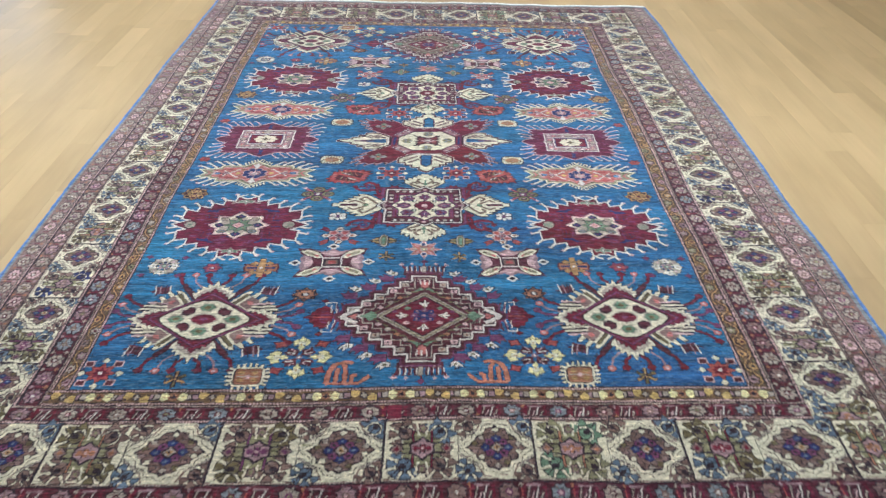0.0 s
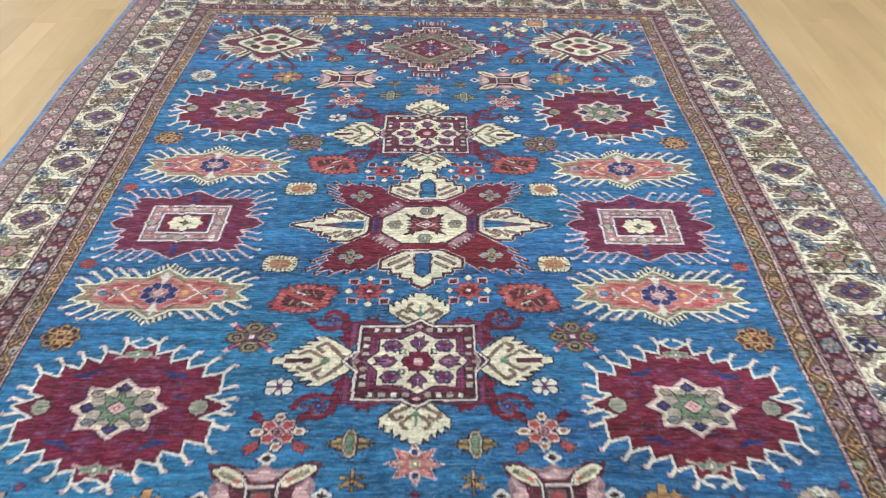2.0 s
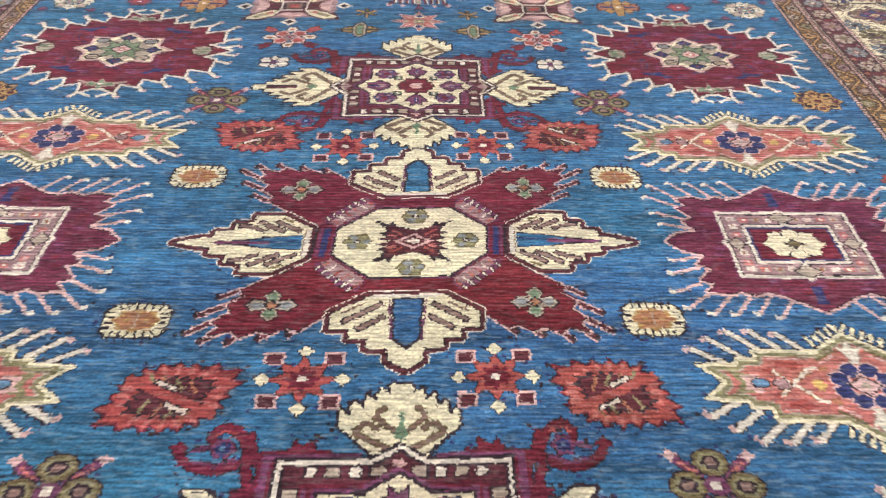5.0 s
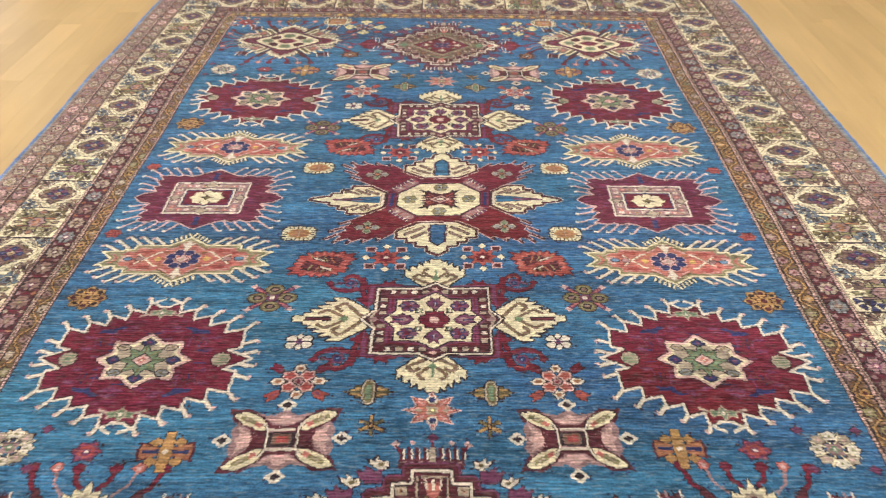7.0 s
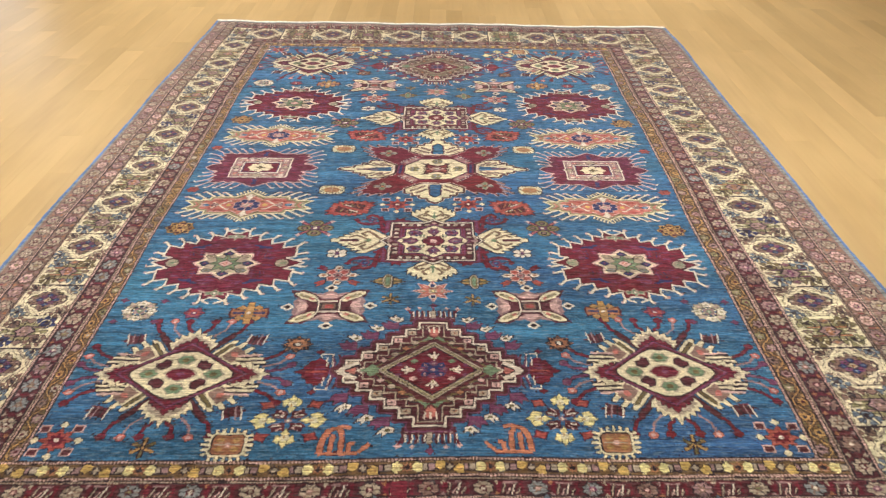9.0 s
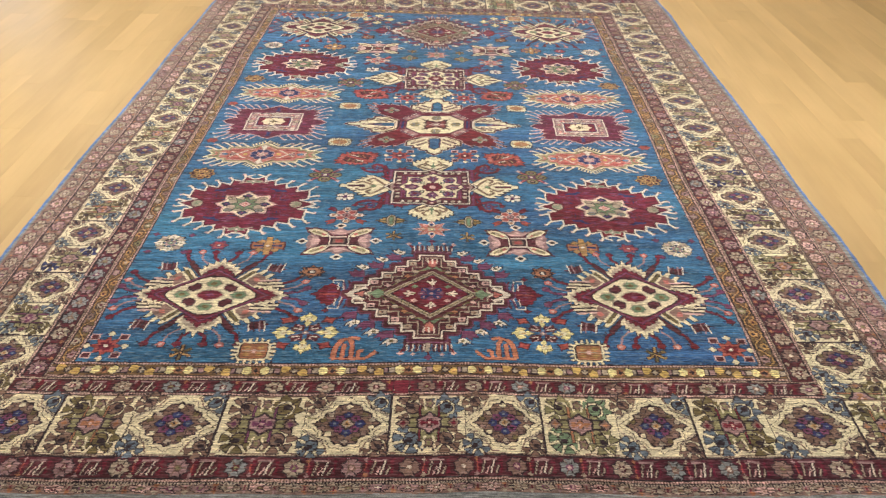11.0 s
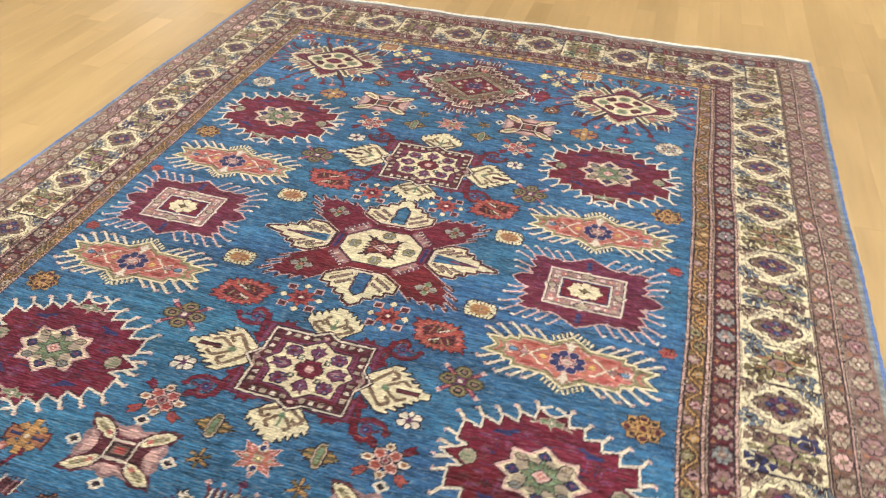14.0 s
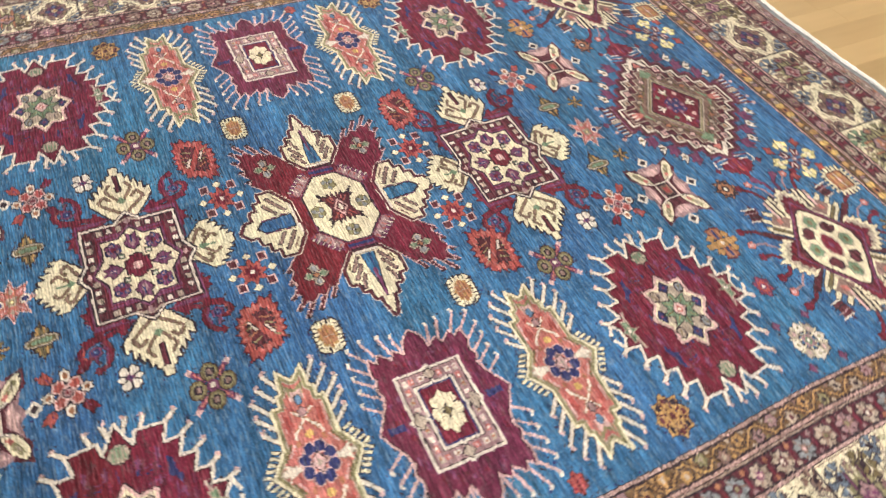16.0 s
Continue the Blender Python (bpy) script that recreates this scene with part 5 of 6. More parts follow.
def gold_cross():
    for s in (1, -1):
        fill([(s * x, y) for x, y in ((0.018, -0.014), (0.052, -0.022), (0.058, 0.0), (0.052, 0.022), (0.018, 0.014))], "wine")
        fill([(s * x, y) for x, y in ((0.014, -0.010), (0.048, -0.018), (0.052, 0.0), (0.048, 0.018), (0.014, 0.010))], "rust")
        fill([(x, s * y) for x, y in ((-0.012, 0.012), (-0.008, 0.046), (0.008, 0.046), (0.012, 0.012))], "gold")
        for b in (1, -1):
            fill(moved(quad4([(0.014, 0), (0, 0.012)]), s * 0.024, b * 0.022), "gold")
        line((s * 0.012, 0), (s * 0.046, 0), 0.008, "navy")
    rect(-0.013, -0.012, 0.013, 0.012, "gold")
    fill(round_(0.007, 0.006, 6), "ivory")


def white_flower():
    for k, c in ((1.0, "umber"), (0.76, "ivory")):
        for t in (0.62, 2.52, 3.76, 5.66):
            fill(moved(round_(0.018 * k, 0.0125 * k, 8), 0.020 * math.cos(t), 0.0165 * math.sin(t)), c)
        for t in (1.571, 4.712):
            fill(moved(round_(0.009 * k, 0.011 * k, 8), 0, 0.0165 * math.sin(t)), c)
    for t in (0.1, 1.15, 2.0, 3.05, 4.28, 5.2):
        line((0, 0), (0.024 * math.cos(t), 0.020 * math.sin(t)), 0.0038, "umber")
    fill(spoke(0.014, 0.012, 4, 0.5), "plum")
    fill(round_(0.004, 0.004, 6), "navy")


def pink_flower():
    for a in (1, -1):
        for b in (1, -1):
            bud = [(0.030, 0.024), (0.046, 0.024), (0.070, 0.038), (0.058, 0.042), (0.060, 0.054), (0.040, 0.044)]
            fill([(a * x, b * y) for x, y in bud], "red" if b < 0 else "maroon")
            line((a * 0.030, b * 0.026), (a * 0.050, b * 0.036), 0.003, "plum")
    for k, c in ((1.0, "umber"), (0.86, "pink"), (0.58, "red")):
        for i in range(4):
            t = math.pi * (i + 0.5) / 2
            fill(moved(spoke(0.024 * k, 0.020 * k, 5, 0.72, t), 0.027 * math.cos(t), 0.022 * math.sin(t)), c)
    for k, c in ((1.0, "umber"), (0.82, "ivory"), (0.46, "rust")):
        for a in (1, -1):
            fill(moved(spoke(0.021 * k, 0.014 * k, 6, 0.75), a * 0.044, 0), c)
            fill(moved(spoke(0.017 * k, 0.015 * k, 6, 0.75), 0, a * 0.036), c)
    fill(round_(0.014, 0.012, 8), "umber")
    fill(round_(0.011, 0.009, 8), "mauve")
    fill(round_(0.005, 0.005, 6), "maroon")


def olive_cross(k=1.0):
    """A green capsule between two winged olive leaves; the small one is a six-rayed bud."""
    if k < 0.9:
        for i in range(6):
            t = math.pi * (i + 0.5) / 3
            for w, c in ((0.012, "umber"), (0.0075, ("moss", "gold")[i % 2])):
                line((0, 0), (0.036 * k * math.cos(t), 0.034 * k * math.sin(t)), w * k * 1.2, c)
            line((0.02 * k, 0.012 * k * (1 if i % 2 else -1)), (0.034 * k, 0.010 * k * (1 if i % 2 else -1)), 0.004, "gold")
        fill(round_(0.008 * k, 0.012 * k, 6), "umber")
        fill(round_(0.004 * k, 0.006 * k, 6), "gold")
        return
    for s in (1, -1):
        for b in (1, -1):
            wing = [(0.008, 0.0), (0.010, 0.018), (0.030, 0.016), (0.028, 0.011), (0.044, 0.008), (0.042, 0.004), (0.060, 0.0)]
            fill([(s * x, b * y * 1.15) for x, y in wing], "umber")
            fill([(s * (x * 0.92), b * y * 0.90) for x, y in wing], "moss")
            line((s * 0.016, b * 0.009), (s * 0.036, b * 0.006), 0.0045, "gold")
        line((s * 0.014, 0), (s * 0.050, 0), 0.0035, "umber")
    fill(quad4([(0.017, 0.018), (0.010, 0.034), (0.0, 0.037)]), "umber")
    fill(quad4([(0.014, 0.017), (0.008, 0.031), (0.0, 0.034)]), "taupe")
    fill(quad4([(0.010, 0.015), (0.006, 0.027), (0.0, 0.029)]), "moss")
    fill(quad4([(0.006, 0.012), (0.004, 0.019), (0.0, 0.021)]), "green")


def coral_rosette():
    fill(spoke(0.068, 0.053, 8, 0.56), "pink")
    fill(spoke(0.060, 0.046, 8, 0.55), "umber")
    fill(spoke(0.057, 0.044, 8, 0.55), "coral")
    for i in range(8):
        t = math.pi * (i + 0.5) / 4
        line((0.012 * math.cos(t), 0.010 * math.sin(t)), (0.034 * math.cos(t), 0.026 * math.sin(t)), 0.0035, "rust")
        line((0.024 * math.cos(t + 0.39), 0.019 * math.sin(t + 0.39)), (0.046 * math.cos(t + 0.39), 0.036 * math.sin(t + 0.39)), 0.003, "pink")
    for s in (1, -1):
        fill(moved(round_(0.0125, 0.0105, 8), 0, s * 0.026), "ivory")
        fill(moved(round_(0.0085, 0.007, 8), 0, s * 0.026), "navy")
        fill(moved(round_(0.008, 0.006, 6), s * 0.030, 0), "taupe")
    fill(spoke(0.018, 0.015, 4, 0.7, 0.785), "taupe")
    fill(round_(0.009, 0.008, 6), "olive")
    fill(round_(0.004, 0.004, 6), "yellow")


def yellow_cross():
    for s in (1, -1):
        for b in (1, -1):
            fill(moved(spoke(0.024, 0.017, 4, 0.55, 0.5 * s * b), s * 0.058, b * 0.050), "maroon")
            fill(moved(spoke(0.020, 0.014, 4, 0.55, 0.5 * s * b), s * 0.058, b * 0.050), "red")
            fill([(s * x, b * y) for x, y in ((0.004, 0.004), (0.034, 0.008), (0.046, 0.020), (0.036, 0.024), (0.034, 0.036), (0.020, 0.030), (0.006, 0.030))], "wine")
            lines([(s * 0.012, b * 0.014), (s * 0.036, b * 0.018)], 0.0035, "ivory")
            lines([(s * 0.012, b * 0.020), (s * 0.026, b * 0.032)], 0.0035, "pink")
            line((s * 0.020, b * 0.010), (s * 0.032, b * 0.010), 0.0035, "mauve")
        for dx in (1, 0):
            for k, c in ((1.16, "moss"), (1.0, "yellow")):
                for t in (-1.25, 0.0, 1.25, 3.14):
                    p, q = 0.016 * math.cos(t), 0.016 * math.sin(t)
                    lobe_ = spoke(0.016 * k, 0.010 * k, 4, 0.66, t)
                    fill([(s * (0.060 + p + x), q + y) if dx else (q + y, s * (0.053 + (p + x) * 0.9)) for x, y in lobe_], c)
            fill(moved(round_(0.011, 0.010, 8), s * 0.060 * dx, s * 0.053 * (1 - dx)), "cream")
            line((s * 0.050 * dx, s * 0.044 * (1 - dx)), (s * 0.060 * dx, s * 0.053 * (1 - dx)), 0.004, "gold")
    fill(spoke(0.012, 0.010, 4, 0.6), "mauve")
    fill(round_(0.004, 0.004, 6), "ivory")


def glyph(a):
    """A comb of orange strokes on a curved foot, like worn knotted lettering that cannot be read."""
    strokes = [([(-0.046, -0.040), (-0.040, 0.006), (-0.026, 0.030)], 0.014), ([(-0.022, -0.040), (-0.018, 0.016)], 0.011), ([(0.002, -0.040), (0.004, 0.010), (-0.006, 0.034)], 0.012),
               ([(-0.026, 0.030), (0.004, 0.038), (0.022, 0.032)], 0.010), ([(-0.046, -0.041), (0.044, -0.041)], 0.009), ([(0.022, -0.038), (0.022, -0.012), (0.036, -0.012)], 0.009), ([(0.044, -0.038), (0.062, -0.022), (0.068, -0.012)], 0.009)]
    for more, c in ((0.003, "wine"), (0.0, "apricot")):
        for way, w in strokes:
            lines([(a * x, y) for x, y in way], w + more, c)


def four(name, u, vn, vf, draw, label, shift=0.0):
    """A motif on both sides of the middle, near and far; the pair may be shifted sideways."""
    for s in (-1, 1):
        for v in ((vn, vf) if vf is not None else (vn,)):
            piece(name, s * u + shift, v, s, 1 if v < 0 else -1, label)
            draw()


# middle column
piece("central_medallion", 0.003, -0.006, 0.985, 0.985, label="maroon cross-shaped medallion round a cream octagon")
central_medallion()
for v in (-0.496, 0.460):
    piece("star_medallion", 0.0, v, 1, 1 if v < 0 else -1, label="maroon star medallion with four cream leaves")
    star_medallion()
for v in (-1.094, 1.085):
    piece("stepped_diamond", 0.0, v, 1, 1 if v < 0 else -1, label="dark stepped diamond medallion with ivory edge")
    stepped_diamond("wine" if v < 0 else "brown")
# side columns
four("lobed_medallion", 0.639, -0.620, 0.611, lobed_medallion, "maroon lobed medallion with ivory hooked rays")
four("framed_square", 0.654, -0.002, None, framed_square, "maroon square medallion with pink hooked rays", -0.013)
four("oval_medallion", 0.650, -0.275, 0.276, coral_oval, "coral oval medallion with cream rays", -0.006)
four("corner_diamond", 0.638, -1.100, 1.119, corner_diamond, "cream and plum diamond medallion with maroon buds")
# fillers
four("cross_motif", 0.299, -0.833, 0.830, cross_motif, "pink cross motif with four cream petals")
four("leaf_motif", 0.292, -0.295, 0.287, lambda: leaf_palmette(1), "red serrated leaf motif")
four("red_star", 0.130, -0.268, 0.250, red_star, "small red star with four maroon squares")
four("oval_flower", 0.372, -0.168, 0.163, cream_oval, "small cream oval flower")
four("gold_flower", 0.848, -0.423, 0.424, gold_flower, "golden flower with eight petals")
def olive_rosette():
    for a in (1, -1):
        for b in (1, -1):
            fill(moved(spoke(0.012, 0.010, 4, 0.6), a * 0.050, b * 0.040), "pink")
            line((a * 0.014, b * 0.010), (a * 0.046, b * 0.036), 0.012, "plum")
            line((a * 0.022, b * 0.016), (a * 0.042, b * 0.032), 0.004, "coral")
    for p in ((0.036, 0), (-0.036, 0), (0, 0.030), (0, -0.030)):
        fill(moved(round_(0.026, 0.020, 10), *p), "umber")
        fill(moved(round_(0.023, 0.0175, 10), *p), "moss")
        fill(moved(round_(0.018, 0.014, 10), *p), "olive")
        fill(moved(round_(0.013, 0.010, 8), *p), "umber")
        fill(moved(round_(0.008, 0.006, 8), *p), "dusk")
    fill(round_(0.016, 0.013, 8), "plum")
    rect(-0.006, -0.005, 0.006, 0.005, "ivory")


four("rosette", 0.392, -0.424, 0.410, olive_rosette, "olive and plum four-petalled rosette")
four("white_flower", 0.302, -0.570, 0.560, white_flower, "small white flower")
four("pink_flower", 0.286, -0.686, 0.672, pink_flower, "maroon flower with white petals")
four("olive_flower", 0.134, -0.716, 0.706, olive_cross, "small olive flower")
four("olive_bud", 0.124, -0.803, 0.792, lambda: olive_cross(0.75), "tiny olive bud")
for v in (-0.763, 0.752):
    piece("coral_rosette", 0, v, label="coral rosette")
    coral_rosette()
def pale_flower():
    for a in (1, -1):
        for b in (1, -1):
            fill(moved(spoke(0.014, 0.011, 4, 0.6), a * 0.060, b * 0.046), "plum")
    for i in range(8):
        t = math.pi * i / 4
        fill(moved(spoke(0.019, 0.016, 5, 0.75, t), 0.036 * math.cos(t), 0.032 * math.sin(t)), "umber")
    for i in range(8):
        t = math.pi * i / 4
        fill(moved(spoke(0.016, 0.0135, 5, 0.70, t), 0.037 * math.cos(t), 0.033 * math.sin(t)), ("ivory", "taupe")[i % 2])
        line((0.014 * math.cos(t + 0.39), 0.012 * math.sin(t + 0.39)), (0.050 * math.cos(t + 0.39), 0.044 * math.sin(t + 0.39)), 0.0035, "cream")
        fill(moved(round_(0.005, 0.004, 6), 0.036 * math.cos(t), 0.032 * math.sin(t)), ("olive", "pink")[i % 2])
    fill(spoke(0.022, 0.018, 4, 0.7, 0.785), "mauve")
    fill(spoke(0.012, 0.010, 4, 0.7), "green")
    fill(round_(0.004, 0.004, 6), "ivory")


def brown_flower():
    for a in (1, -1):
        for k in (-2, -1, 0, 1, 2):
            stroke((k * 0.0150, a * 0.024), (k * 0.0165, a * (0.050 - abs(k) * 0.003)), 0.0076, "cream", "umber", 0.004)
            stroke((a * 0.030, k * 0.0125), (a * (0.060 - abs(k) * 0.003), k * 0.0145), 0.0068, "cream", "umber", 0.004)
    fill(quad4([(0.043, 0.026), (0.034, 0.035)]), "cream")
    fill(quad4([(0.038, 0.023), (0.030, 0.030)]), "umber")
    fill(quad4([(0.035, 0.021), (0.028, 0.027)]), "rust")
    for a in (1, -1):
        for b in (1, -1):
            fill(moved(spoke(0.012, 0.009, 4, 0.7), a * 0.018, b * 0.013), "gold")
        line((a * 0.004, 0), (a * 0.030, 0), 0.004, "taupe")
    fill(round_(0.008, 0.007, 6), "pink")


four("pale_flower", 0.838, -0.852, 0.842, pale_flower, "pale flower with eight petals")
four("red_bud", 0.676, -0.858, 0.85, lambda: rosette(0.034, 0.026, 6, "red", "plum", "ivory", "plum"), "small red bud")
four("gold_cross", 0.520, -0.857, 0.846, gold_cross, "golden cross flower")
four("rust_flower", 0.362, -0.990, 0.985, lambda: rosette(0.046, 0.034, 8, "rust", "umber", "ivory", "umber"), "rust flower")
four("yellow_cross", 0.336, -1.256, 1.262, yellow_cross, "dark cross with four yellow buds")
four("brown_flower", 0.462, -1.327, 1.325, brown_flower, "cream flower with a rust heart")
four("olive_bud", 0.652, -1.336, 1.33, lambda: olive_cross(0.85), "tiny olive bud")
four("red_star", 0.866, -1.314, 1.31, red_star, "small red star with four maroon squares")
four("comb_motif", 0.206, -1.316, None, lambda: glyph(-1), "coral comb-shaped motif")
four("red_bud", 0.885, -0.170, 0.160, lambda: rosette(0.026, 0.020, 6, "red", "maroon", "red", "red"), "small red bud")

# ---- a dark knot line round the lighter motifs where they meet the blue ground
lit = np.isin(dye, [INK[c] for c in ("cream", "yellow", "coral", "gold", "green", "olive", "taupe", "red", "sky", "rust", "maroon", "plum")])
ground = (owner == 0)
for axis, step in ((0, 1), (0, -1), (1, 1), (1, -1)):
    near_ = np.roll(lit, step, axis)
    edge_ = ground & near_ & (np.random.RandomState(3 + axis * 2 + step).random_sample(dye.shape) < 0.85)
    dye[edge_] = INK["umber"]
    owner[edge_] = np.roll(owner, step, axis)[edge_]

# ---- a few stray tufts: the dyes of a motif bleed a knot or two into the blue beside it
tuft = np.random.RandomState(9)
near_motif = np.zeros(dye.shape, bool)
busy = (owner > 0)
for dy, dx in ((4, 0), (-4, 0), (0, 5), (0, -5), (3, 4), (-3, 4), (3, -4), (-3, -4)):
    near_motif |= np.roll(np.roll(busy, dy, 0), dx, 1)
patch = np.repeat(np.repeat(tuft.random_sample((ROWS_V // 2 + 1, COLS // 3 + 1)), 2, 0), 3, 1)[:ROWS_V, :COLS]
spot = ground & (owner == 0) & near_motif & (patch < 0.075)
dye[spot] = np.where(patch[spot] < 0.030, INK["navy"], np.where(patch[spot] < 0.052, INK["sky"], INK["umber"]))

# ---- uneven hand: rows pull a knot to one side, odd knots stray into their neighbours
hand = np.random.RandomState(5)
pull = np.repeat(hand.choice([-1, -1, 0, 0, 0, 0, 0, 0, 0, 0, 0, 1, 1], size=(ROWS_V, COLS // 9 + 1)), 9, axis=1)[:, :COLS]
lift = np.repeat(hand.choice([-1, 0, 0, 0, 0, 0, 0, 0, 0, 1], size=(ROWS_V, COLS // 7 + 1)), 7, axis=1)[:, :COLS]
stray = hand.random_sample((ROWS_V, COLS)) < 0.03
pull = pull + stray * hand.randint(-2, 3, (ROWS_V, COLS))
lift = lift + stray * hand.randint(-1, 2, (ROWS_V, COLS))
jj = np.clip(np.arange(COLS)[None, :] + pull, 0, COLS - 1)
ii = np.clip(np.arange(ROWS_V)[:, None] + lift, 0, ROWS_V - 1)
dye, owner = dye[ii, jj], owner[ii, jj]

# ---- knots into meshes
# widths across the rug as woven, and as stretched to fit the camera's view
U_WOVEN = (-1.395, -1.300, -1.220, -1.050, -0.980, -0.924, -0.642, 0.0, 0.642, 0.924, 0.980, 1.050, 1.220, 1.300, 1.395)
U_LIES = (-1.378, -1.310, -1.242, -1.084, -1.012, -0.961, -0.683, -0.018, 0.598, 0.879, 0.943, 1.019, 1.206, 1.271, 1.362)
RUG_Y, RUG_TOP = 3.0, 0.012


def lies(u, v, z):
    """Where a woven point of the rug lies on the floor, relative to the rug's middle: stretched and skewed to fit the
    camera's view, with a hand-made wobble.
    """
    x = np.interp(u, U_WOVEN, U_LIES)
    x = x * (1.0 - 0.010 * np.clip((v - 0.2) / 1.6, 0, 1) ** 1.5)
    x = x + 0.0035 * np.sin(v * 5.1 + 0.6) + 0.002 * np.sin(v * 11.0 + u * 3.0)
    y = v + 0.0035 * np.sin(u * 4.3 + 1.0) + 0.002 * np.sin(u * 9.0 + v * 4.0)
    y = y - 0.013 * u * np.clip(v, -1.0, 1.6)
    edge = np.clip((np.abs(v) - 1.55) / 0.23, 0, 1) + np.clip((np.abs(u) - 1.25) / 0.14, 0, 1)
    z = z + 0.0012 * np.sin(u * 7 + v * 3) * (1 + edge) + edge * 0.0022 * np.sin(u * 23 + 1.3) * np.sin(v * 9 + 2)
    return x, y, z


def wools_mesh(name, xs, ys, zs, faces, slots, mats):
    me = bpy.data.meshes.new(name)
    me.from_pydata(np.column_stack([xs, ys, zs]).tolist(), [], faces)
    for m in mats:
        me.materials.append(m)
    me.polygons.foreach_set("material_index", slots)
    me.update()
    return me


def knotted_rectangles():
    """Runs of one dye and one piece along a row, joined over up to twelve rows."""
    code = owner.astype(np.int64) * 64 + dye
    done, live = {}, {}
    for r in range(ROWS_V):
        row = code[r]
        cut = np.flatnonzero(np.diff(row)) + 1
        starts = np.concatenate([[0], cut])
        ends = np.concatenate([cut, [COLS]])
        fresh = {}
        for s, e in zip(starts.tolist(), ends.tolist()):
            c = int(row[s])
            while s < e:
                t = min(e, (s // 20 + 1) * 20)
                key = (s, t, c)
                begun = live.pop(key, None)
                if begun is not None and r % 12:
                    fresh[key] = begun
                else:
                    if begun is not None:
                        done.setdefault(c >> 6, []).append((s, t, begun, r, c & 63))
                    fresh[key] = r
                s = t
        for (s, t, c), begun in live.items():
            done.setdefault(c >> 6, []).append((s, t, begun, r, c & 63))
        live = fresh
    for (s, t, c), begun in live.items():
        done.setdefault(c >> 6, []).append((s, t, begun, ROWS_V, c & 63))
    return done


rug = tagged(new("rug"), "blue hand-knotted wool rug with maroon and cream medallions", "rug")
rug.location = (0, RUG_Y, 0)
knots = knotted_rectangles()
made = {}
for i, (name, under, label) in enumerate(PIECES):
    if i not in knots:
        continue
    q = np.array(knots[i])
    x0, x1 = q[:, 0] * KNOT - HALF_U, q[:, 1] * KNOT - HALF_U
    y0, y1 = q[:, 2] * KNOT - HALF_V, q[:, 3] * KNOT - HALF_V
    u = np.stack([x0, x1, x1, x0], 1).ravel()
    v = np.stack([y0, y0, y1, y1], 1).ravel()
    xs, ys, zs = lies(u, v, np.full(u.shape, RUG_TOP))
    used = sorted(set(q[:, 4].tolist()))
    slot = {c: k for k, c in enumerate(used)}
    k = len(q)
    faces = np.arange(4 * k).reshape(k, 4).tolist()
    me = wools_mesh(name, xs, ys, zs, faces, [slot[c] for c in q[:, 4].tolist()], [WOOL[c] for c in used])
    ob = new(name, me)
    ob.parent = made.get(under, rug) if under >= 0 else rug
    if label:
        tagged(ob, label)
    made[i] = ob


def part(name, bm, material, parent, label=""):
    me = bpy.data.meshes.new(name)
    bm.to_mesh(me)
    bm.free()
    me.materials.append(material)
    ob = new(name, me)
    ob.parent = parent
    if label:
        tagged(ob, label)
    return ob


# foundation under the pile
bm = bmesh.new()
nu, nv = 56, 72
us, vs = np.linspace(-HALF_U, HALF_U, nu), np.linspace(-HALF_V, HALF_V, nv)
grid = []
for z in (0.0005, RUG_TOP - 0.0015):
    uu, vv = np.meshgrid(us, vs)
    x, y, zz = lies(uu, vv, np.full(uu.shape, z))
    grid.append([[bm.verts.new((x[j, i], y[j, i], zz[j, i] if z > 0.001 else z)) for i in range(nu)] for j in range(nv)])
for j in range(nv - 1):
    for i in range(nu - 1):
        lo, hi = grid
        bm.faces.new((hi[j][i], hi[j][i + 1], hi[j + 1][i + 1], hi[j + 1][i]))
        bm.faces.new((lo[j][i], lo[j + 1][i], lo[j + 1][i + 1], lo[j][i + 1]))
for j in range(nv - 1):
    for i, f in ((0, 1), (nu - 1, 0)):
        a, b, c, d = grid[0][j][i], grid[0][j + 1][i], grid[1][j + 1][i], grid[1][j][i]
        bm.faces.new((d, c, b, a) if not f else (a, d, c, b))
for i in range(nu - 1):
    for j in (0, nv - 1):
        bm.faces.new((grid[0][j][i], grid[0][j][i + 1], grid[1][j][i + 1], grid[1][j][i]))
bmesh.ops.recalc_face_normals(bm, faces=bm.faces)
part("foundation", bm, WOOL[INK["brown"]], rug, "woven backing")


def cord(name, pts, r, material, label, flat=1.0):
    """A soft cord along the points, six-sided, lying on the floor."""
    bm = bmesh.new()
    rings = []
    n = len(pts)
    for i, p in enumerate(pts):
        a, b = Vector(pts[max(0, i - 1)]), Vector(pts[min(n - 1, i + 1)])
        d = (b - a).normalized()
        side = Vector((-d.y, d.x, 0))
        w = r * (1 + 0.12 * math.sin(i * 2.3) + 0.08 * math.sin(i * 0.9))
        rings.append([bm.verts.new(Vector(p) + side * math.cos(t) * w + Vector((0, 0, math.sin(t) * w * flat))) for t in [math.pi * k / 4 for k in range(8)]])
    for i in range(n - 1):
        for k in range(8):
            bm.faces.new((rings[i][k], rings[i + 1][k], rings[i + 1][(k + 1) % 8], rings[i][(k + 1) % 8]))
    bm.faces.new(rings[0])
    bm.faces.new(list(reversed(rings[-1])))
    bmesh.ops.recalc_face_normals(bm, faces=bm.faces)
    for f in bm.faces:
        f.smooth = True
    return part(name, bm, material, rug, label)


